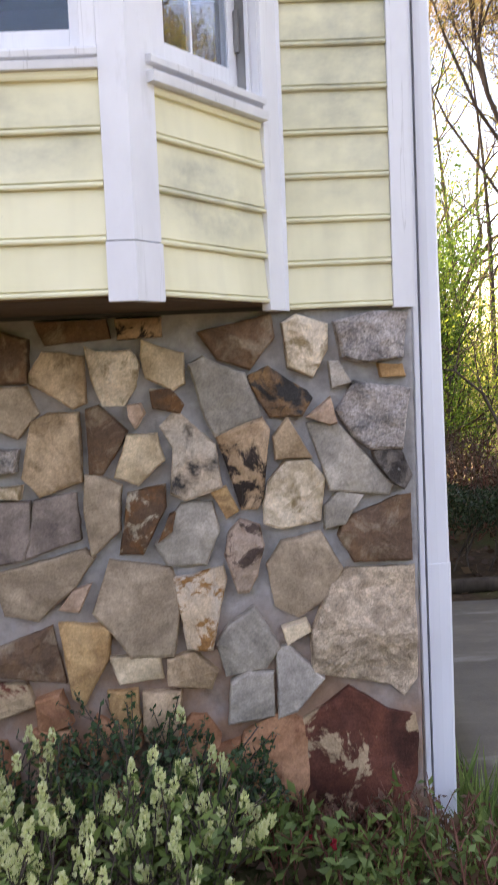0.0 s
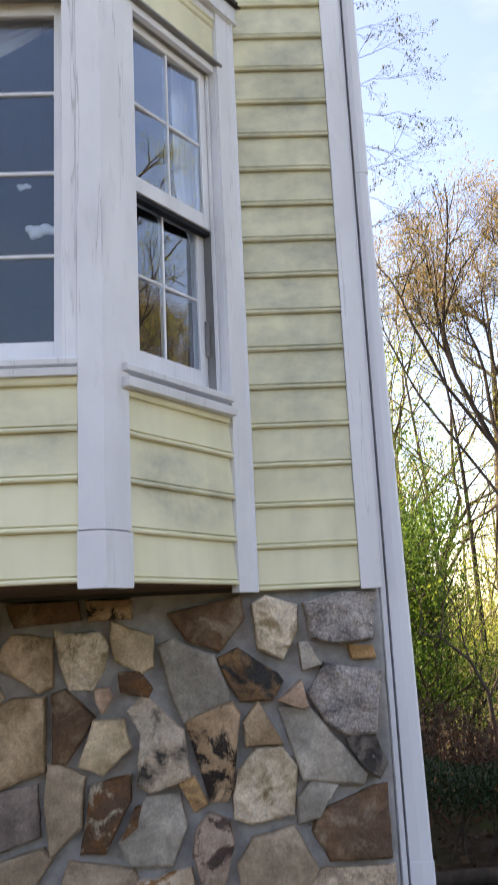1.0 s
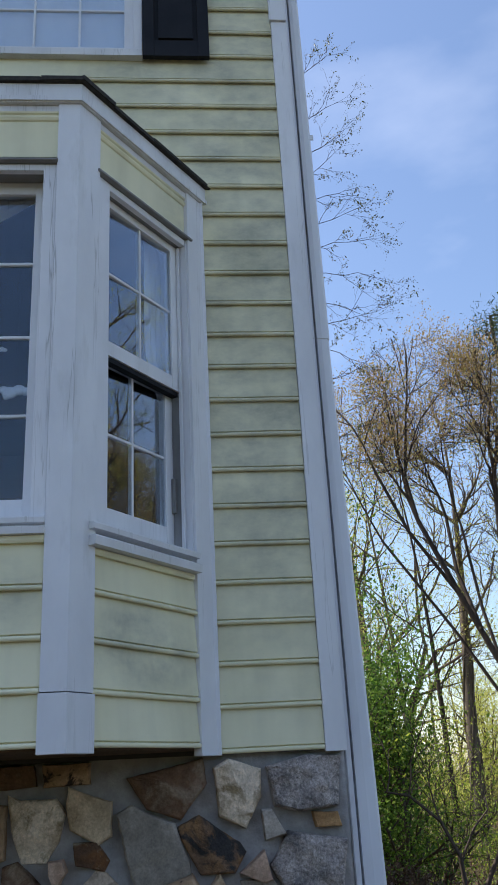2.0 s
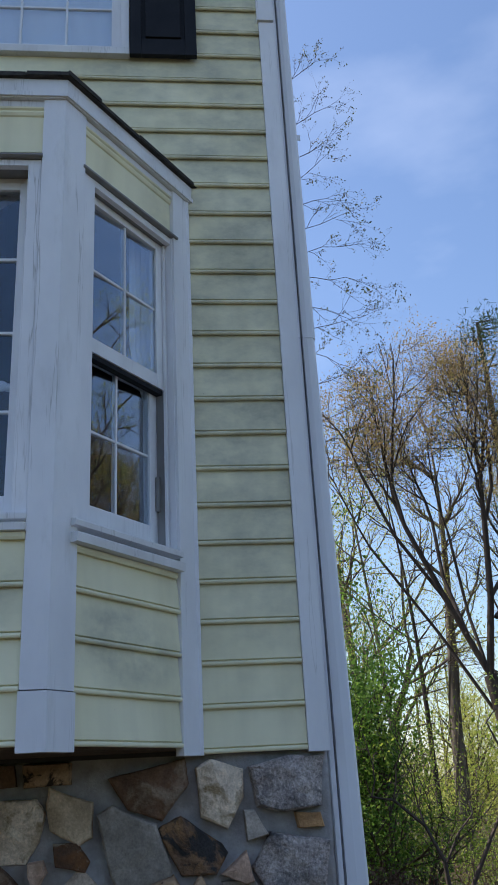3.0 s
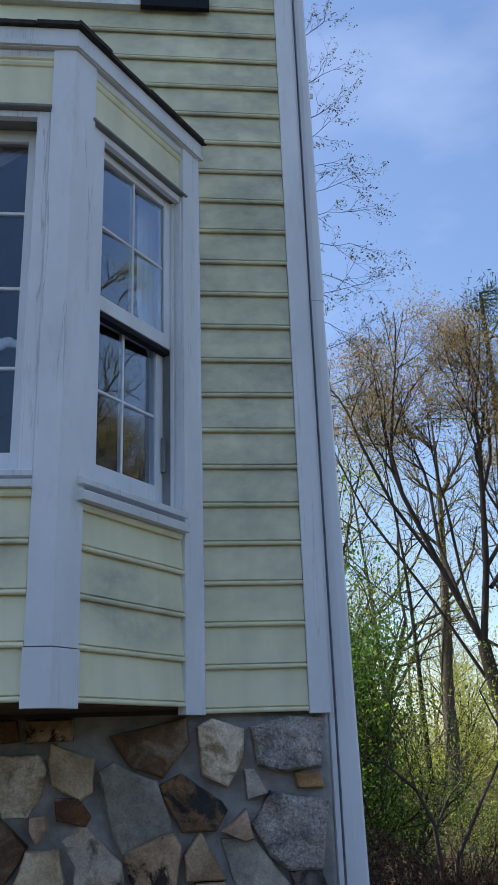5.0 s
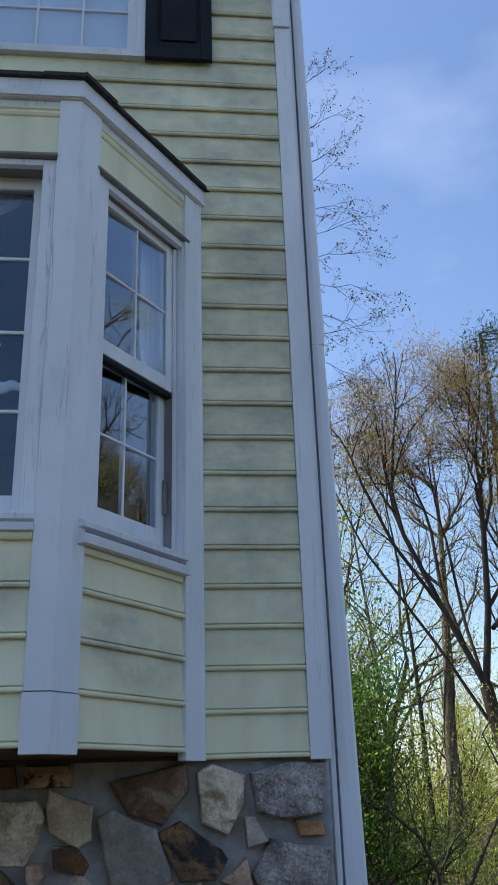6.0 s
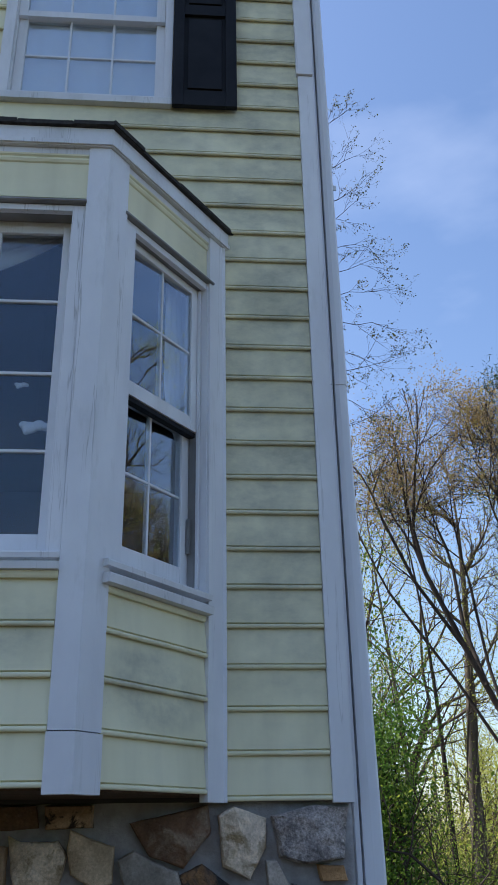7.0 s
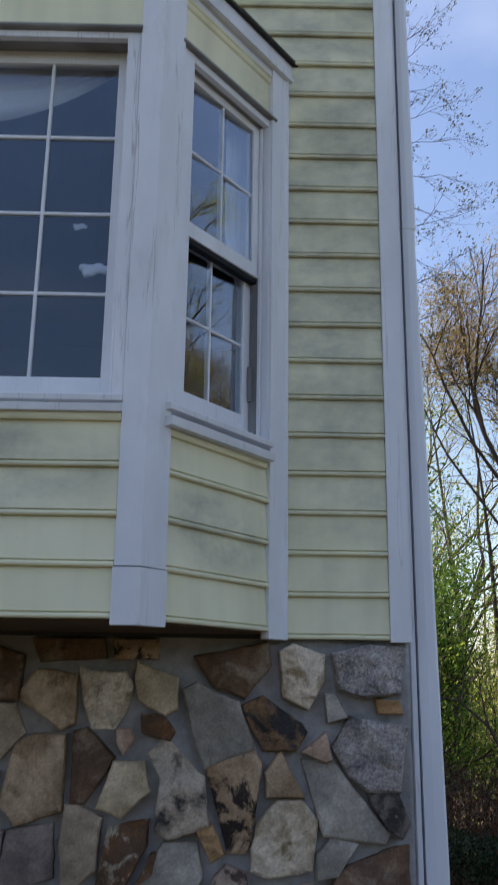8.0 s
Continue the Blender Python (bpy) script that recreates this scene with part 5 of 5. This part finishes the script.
stone(-0.42, 1.49, 0.23, 0.18, "rustdark", "3 3.6+ 4.9+ 6.6+ 7.9- 10+ 11.4+")
stone(-0.08, 1.39, 0.26, 0.24, "lichen", "1.8+ 3.6 4.8+ 6.2+ 7.5- 9.3+ 11.1+")
stone(-0.02, 1.20, 0.14, 0.17, "char", "0.6+ 3.7+ 5+ 6.5- 9.4 10.1+")
stone(-0.27, 1.41, 0.11, 0.10, "pink", "1+ 4.3+ 5.1+ 8.4+")
stone(-0.38, 1.32, 0.14, 0.15, "tan", "4.5+ 7.4+ 9.1+ 11.6+")
stone(-0.38, 1.11, 0.22, 0.24, "cream", "0.9+ 2.2+ 4.5 6.8+ 7.7+ 8.5+ 9.9 11.5+")
stone(-0.17, 1.23, 0.29, 0.26, "blue", "4.2+ 4.6+ 7.1 10.5+ 11.5+")
stone(-0.20, 1.05, 0.14, 0.14, "blue", "1.9+ 5.9 7.5+ 9.3+ 11.6+")
stone(-0.09, 0.97, 0.26, 0.23, "brown", "1.1+ 1.5+ 4.5+ 7+ 8.7+ 9.8")
stone(-0.35, 0.81, 0.27, 0.30, "olive", "0.8+ 2.8+ 4.6- 6.4+ 7.6 9.5+ 10.8")
stone(-0.14, 0.58, 0.37, 0.46, "lime", "1.5+ 4.2+ 4.8+ 5 8+ 9.1+ 10.8 11.5+")
stone(-0.57, 0.57, 0.23, 0.25, "blue", "0.4+ 3.4+ 4.9 7.2+ 8.9+ 10.3-")
stone(-0.38, 0.41, 0.17, 0.27, "ice", "2.9+ 6.4 7.5+ 10.4+ 11.2+")
stone(-0.39, 0.60, 0.11, 0.09, "pale", "1.1+ 2.9+ 7.1+ 9.7+")
stone(-1.17, 0.51, 0.19, 0.30, "ochre", "1.6+ 2.8 6.3+ 7.2 10.5+")
stone(-1.40, 0.55, 0.28, 0.21, "brown", "1.2+ 4.5+ 8+ 9.3+")
stone(-1.46, 0.38, 0.18, 0.15, "blood", "1.3 3.5+ 7.5+ 10.5+")
stone(-0.99, 0.48, 0.19, 0.10, "pale", "1.4+ 4.2+ 7.1+ 10.5+")
stone(-0.78, 0.47, 0.18, 0.14, "tan", "0.2+ 3.2+ 4.8+ 7.8+ 10.1+")
stone(-0.57, 0.36, 0.17, 0.19, "blue", "1.6+ 4.3+ 7.5+ 10.2 11.9+")
stone(-0.71, 0.09, 0.18, 0.21, "terra", "1.5+ 4.6 6.7+ 9.8+")
stone(-0.52, 0.10, 0.30, 0.38, "terra", "0.8+ 1.8+ 3.8+ 4.9+ 7.2+ 8.3+ 10.7-")
stone(-0.15, 0.13, 0.45, 0.46, "blood", "1.1- 1.9 2.6+ 4 5+ 7.4+ 8.7+ 9.9+ 11 11.6+")
stone(-1.30, 0.33, 0.13, 0.16, "terra", "0.8+ 3.9+ 7.5+ 10.1+")
stone(-1.04, 0.32, 0.12, 0.16, "ochre", "1.3+ 4.3+ 7.3+ 10.5+")
stone(-0.90, 0.30, 0.14, 0.18, "tan", "1.5+ 4.6+ 7.5+ 10.5+")
stone(-0.57, 1.67, 0.27, 0.19, "brown", "1.4+ 2.7+ 5.4+ 7.3- 9.8+")
stone(-1.40, 1.66, 0.16, 0.20, "brown", "2.1+ 4.6+ 7.5+ 10.7+")
stone(-1.16, 1.75, 0.26, 0.12, "brown", "1.4+ 4.2+ 7.2+ 10.3+")
stone(-0.92, 1.74, 0.16, 0.08, "umber", "1.7+ 4.4+ 7.4+ 10.5+")
stone(0.04, -0.19, 0.10, 0.18, "terra", "0.8+ 4.3+ 7.4+ 9.9+")
stone(-0.77, 0.18, 0.19, 0.26, "terra")
stone(-1.09, 0.22, 0.25, 0.22, "terra")
stone(-1.30, 0.20, 0.20, 0.20, "terra")
stone(0.01, -0.16, 0.14, 0.18, "terra")
stone(-0.28, -0.22, 0.30, 0.20, "terra")
stone(-0.68, -0.18, 0.32, 0.20, "terra")
stone(-1.00, -0.06, 0.32, 0.24, "terra")
stone(-1.29, -0.02, 0.27, 0.20, "brown")
stone(-1.55, 0.10, 0.22, 0.28, "terra")
stone(-1.60, 1.58, 0.20, 0.22, "tan")
stone(-1.63, 1.32, 0.22, 0.22, "cream")
stone(-1.66, 1.07, 0.22, 0.20, "blue")
stone(-1.66, 0.82, 0.24, 0.23, "ochre")
stone(-1.68, 0.56, 0.25, 0.23, "olive")
stone(-1.72, 0.30, 0.25, 0.24, "terra")

fill = random.Random(11)
for row in range(8):
    for col in range(9):
        stone(-1.95 - 0.27 * col + fill.uniform(-0.05, 0.05), 1.62 - 0.245 * row + fill.uniform(-0.04, 0.04), fill.uniform(0.19, 0.27), fill.uniform(0.17, 0.25),
              fill.choice(["tan", "olive", "blue", "cream", "brown", "slate", "ochre", "lichen"] if row < 5 else ["terra", "brown", "olive", "terra"]), "", fill.uniform(-20, 20))
for col in range(8):
    stone(0.0 - 0.24 * col, -0.38, 0.24, 0.18, "terra")


def outline(i):
    """A stone's outline: its own rough polygon, cut back where neighbours and their joints begin."""
    x, z, w, h, turn, _ = STONES[i]
    rng = random.Random(i * 7 + 1)
    hours = CORNERS[i] or [((k + rng.uniform(0.2, 0.8)) * 2.0, 0.92) for k in range(6)]
    ca, sa = math.cos(radians(turn)), math.sin(radians(turn))
    poly = []
    for hour, far in hours:
        c, s = math.sin(radians(30 * hour)), math.cos(radians(30 * hour))
        g = far / max(abs(c), abs(s))
        px, pz = 0.5 * w * c * g, 0.5 * h * s * g
        poly.append((x + px * ca - pz * sa, z + px * sa + pz * ca))
    if CORNERS[i]:
        return [(min(px, 0.058), min(pz, Z0 - 0.006)) for px, pz in poly]

    def reach(j, dx, dz):
        _, _, w2, h2, t2, _ = STONES[j]
        c2, s2 = math.cos(radians(t2)), math.sin(radians(t2))
        lx, lz = dx * c2 + dz * s2, -dx * s2 + dz * c2
        return 1 / math.sqrt((lx / (0.5 * w2)) ** 2 + (lz / (0.5 * h2)) ** 2)

    planes = []
    for j, o in enumerate(STONES):
        dx, dz = o[0] - x, o[1] - z
        d = math.hypot(dx, dz)
        if j == i or d > 0.6 or d < 1e-4:
            continue
        dx, dz = dx / d, dz / d
        ra, rb = reach(i, dx, dz), reach(j, dx, dz)
        planes.append((dx, dz, dx * x + dz * z + d * ra / (ra + rb) - rng.uniform(0.001, 0.007)))
    planes += [(1, 0, 0.050), (0, 1, Z0 - 0.006)]
    for a, b, c in planes:
        out = []
        for k in range(len(poly)):
            p, q = poly[k], poly[(k + 1) % len(poly)]
            dp, dq = a * p[0] + b * p[1] - c, a * q[0] + b * q[1] - c
            if dp <= 0:
                out.append(p)
            if (dp < 0 < dq) or (dq < 0 < dp):
                t = dp / (dp - dq)
                out.append((p[0] + (q[0] - p[0]) * t, p[1] + (q[1] - p[1]) * t))
        poly = out
        if len(poly) < 3:
            return []
    return poly


def stone_mesh(i, poly):
    rng = random.Random(i * 13 + 5)
    pts = []
    for k in range(len(poly)):
        p, q = poly[k], poly[(k + 1) % len(poly)]
        m = max(1, int(math.hypot(q[0] - p[0], q[1] - p[1]) / 0.022))
        for s in range(m):
            f = s / m
            pts.append((p[0] + (q[0] - p[0]) * f, p[1] + (q[1] - p[1]) * f))
    cx, cz = sum(p[0] for p in pts) / len(pts), sum(p[1] for p in pts) / len(pts)
    kind = STONES[i][5]
    rugged = {"lime": 1.5, "cream": 1.3, "lichen": 1.3, "blotch": 1.3, "mauve": 1.1, "blue": 0.3, "ice": 0.3, "olive": 0.45, "slate": 0.25, "pale": 0.6, "ochre": 0.6, "tan": 0.7}.get(kind, 0.9)
    proud = rng.uniform(0.026, 0.042) * (0.75 + 0.5 * rugged)
    # split faces: the lowest of a few leaning planes
    planes = [(rng.uniform(-0.02, 0.02), rng.uniform(-0.02, 0.02), 0.0)]
    for _ in range(rng.choice((2, 3, 4))):
        a, s = rng.uniform(0, 6.28), rng.uniform(0.12, 0.42) * (0.4 + 0.6 * rugged)
        planes.append((s * math.cos(a), s * math.sin(a), rng.uniform(0.001, 0.012)))

    def height(x, z):
        low = min(p[2] + p[0] * (x - cx) + p[1] * (z - cz) for p in planes)
        r = 0.008 * noise.noise(Vector((x * 12, i * 3.1, z * 12))) + 0.006 * noise.noise(Vector((x * 31, i, z * 31)))
        return max(0.004, proud + low + rugged * r)

    bm = bmesh.new()
    rows = []
    for step, (part_in, rise) in enumerate(((-0.01, -1), (0.0, 0.42), (0.03, 0.84), (0.10, 1), (0.32, 1), (0.52, 1), (0.74, 1))):
        row = []
        for x, z in pts:
            dx, dz = cx - x, cz - z
            d = math.hypot(dx, dz) + 1e-6
            cut = 0.005 * abs(noise.noise(Vector((x * 9, i * 1.7, z * 9)))) + 0.005 * abs(noise.noise(Vector((x * 27, i * 2.3, z * 27))))
            f = min(0.45, cut / d)
            f = f + (1 - f) * part_in
            px, pz = x + dx * f, z + dz * f
            row.append(bm.verts.new((px, 0.035 if rise < 0 else -height(px, pz) * rise, pz)))
        rows.append(row)
    n = len(pts)
    for a, b in zip(rows, rows[1:]):
        for k in range(n):
            bm.faces.new((a[k], a[(k + 1) % n], b[(k + 1) % n], b[k]))
    c = bm.verts.new((cx, -height(cx, cz), cz))
    for k in range(n):
        bm.faces.new((rows[-1][k], rows[-1][(k + 1) % n], c))
    return bm


for i in range(len(STONES)):
    poly = outline(i)
    if len(poly) >= 3:
        part("stone", stone_mesh(i, poly), STONE[STONES[i][5]], wall_stone)
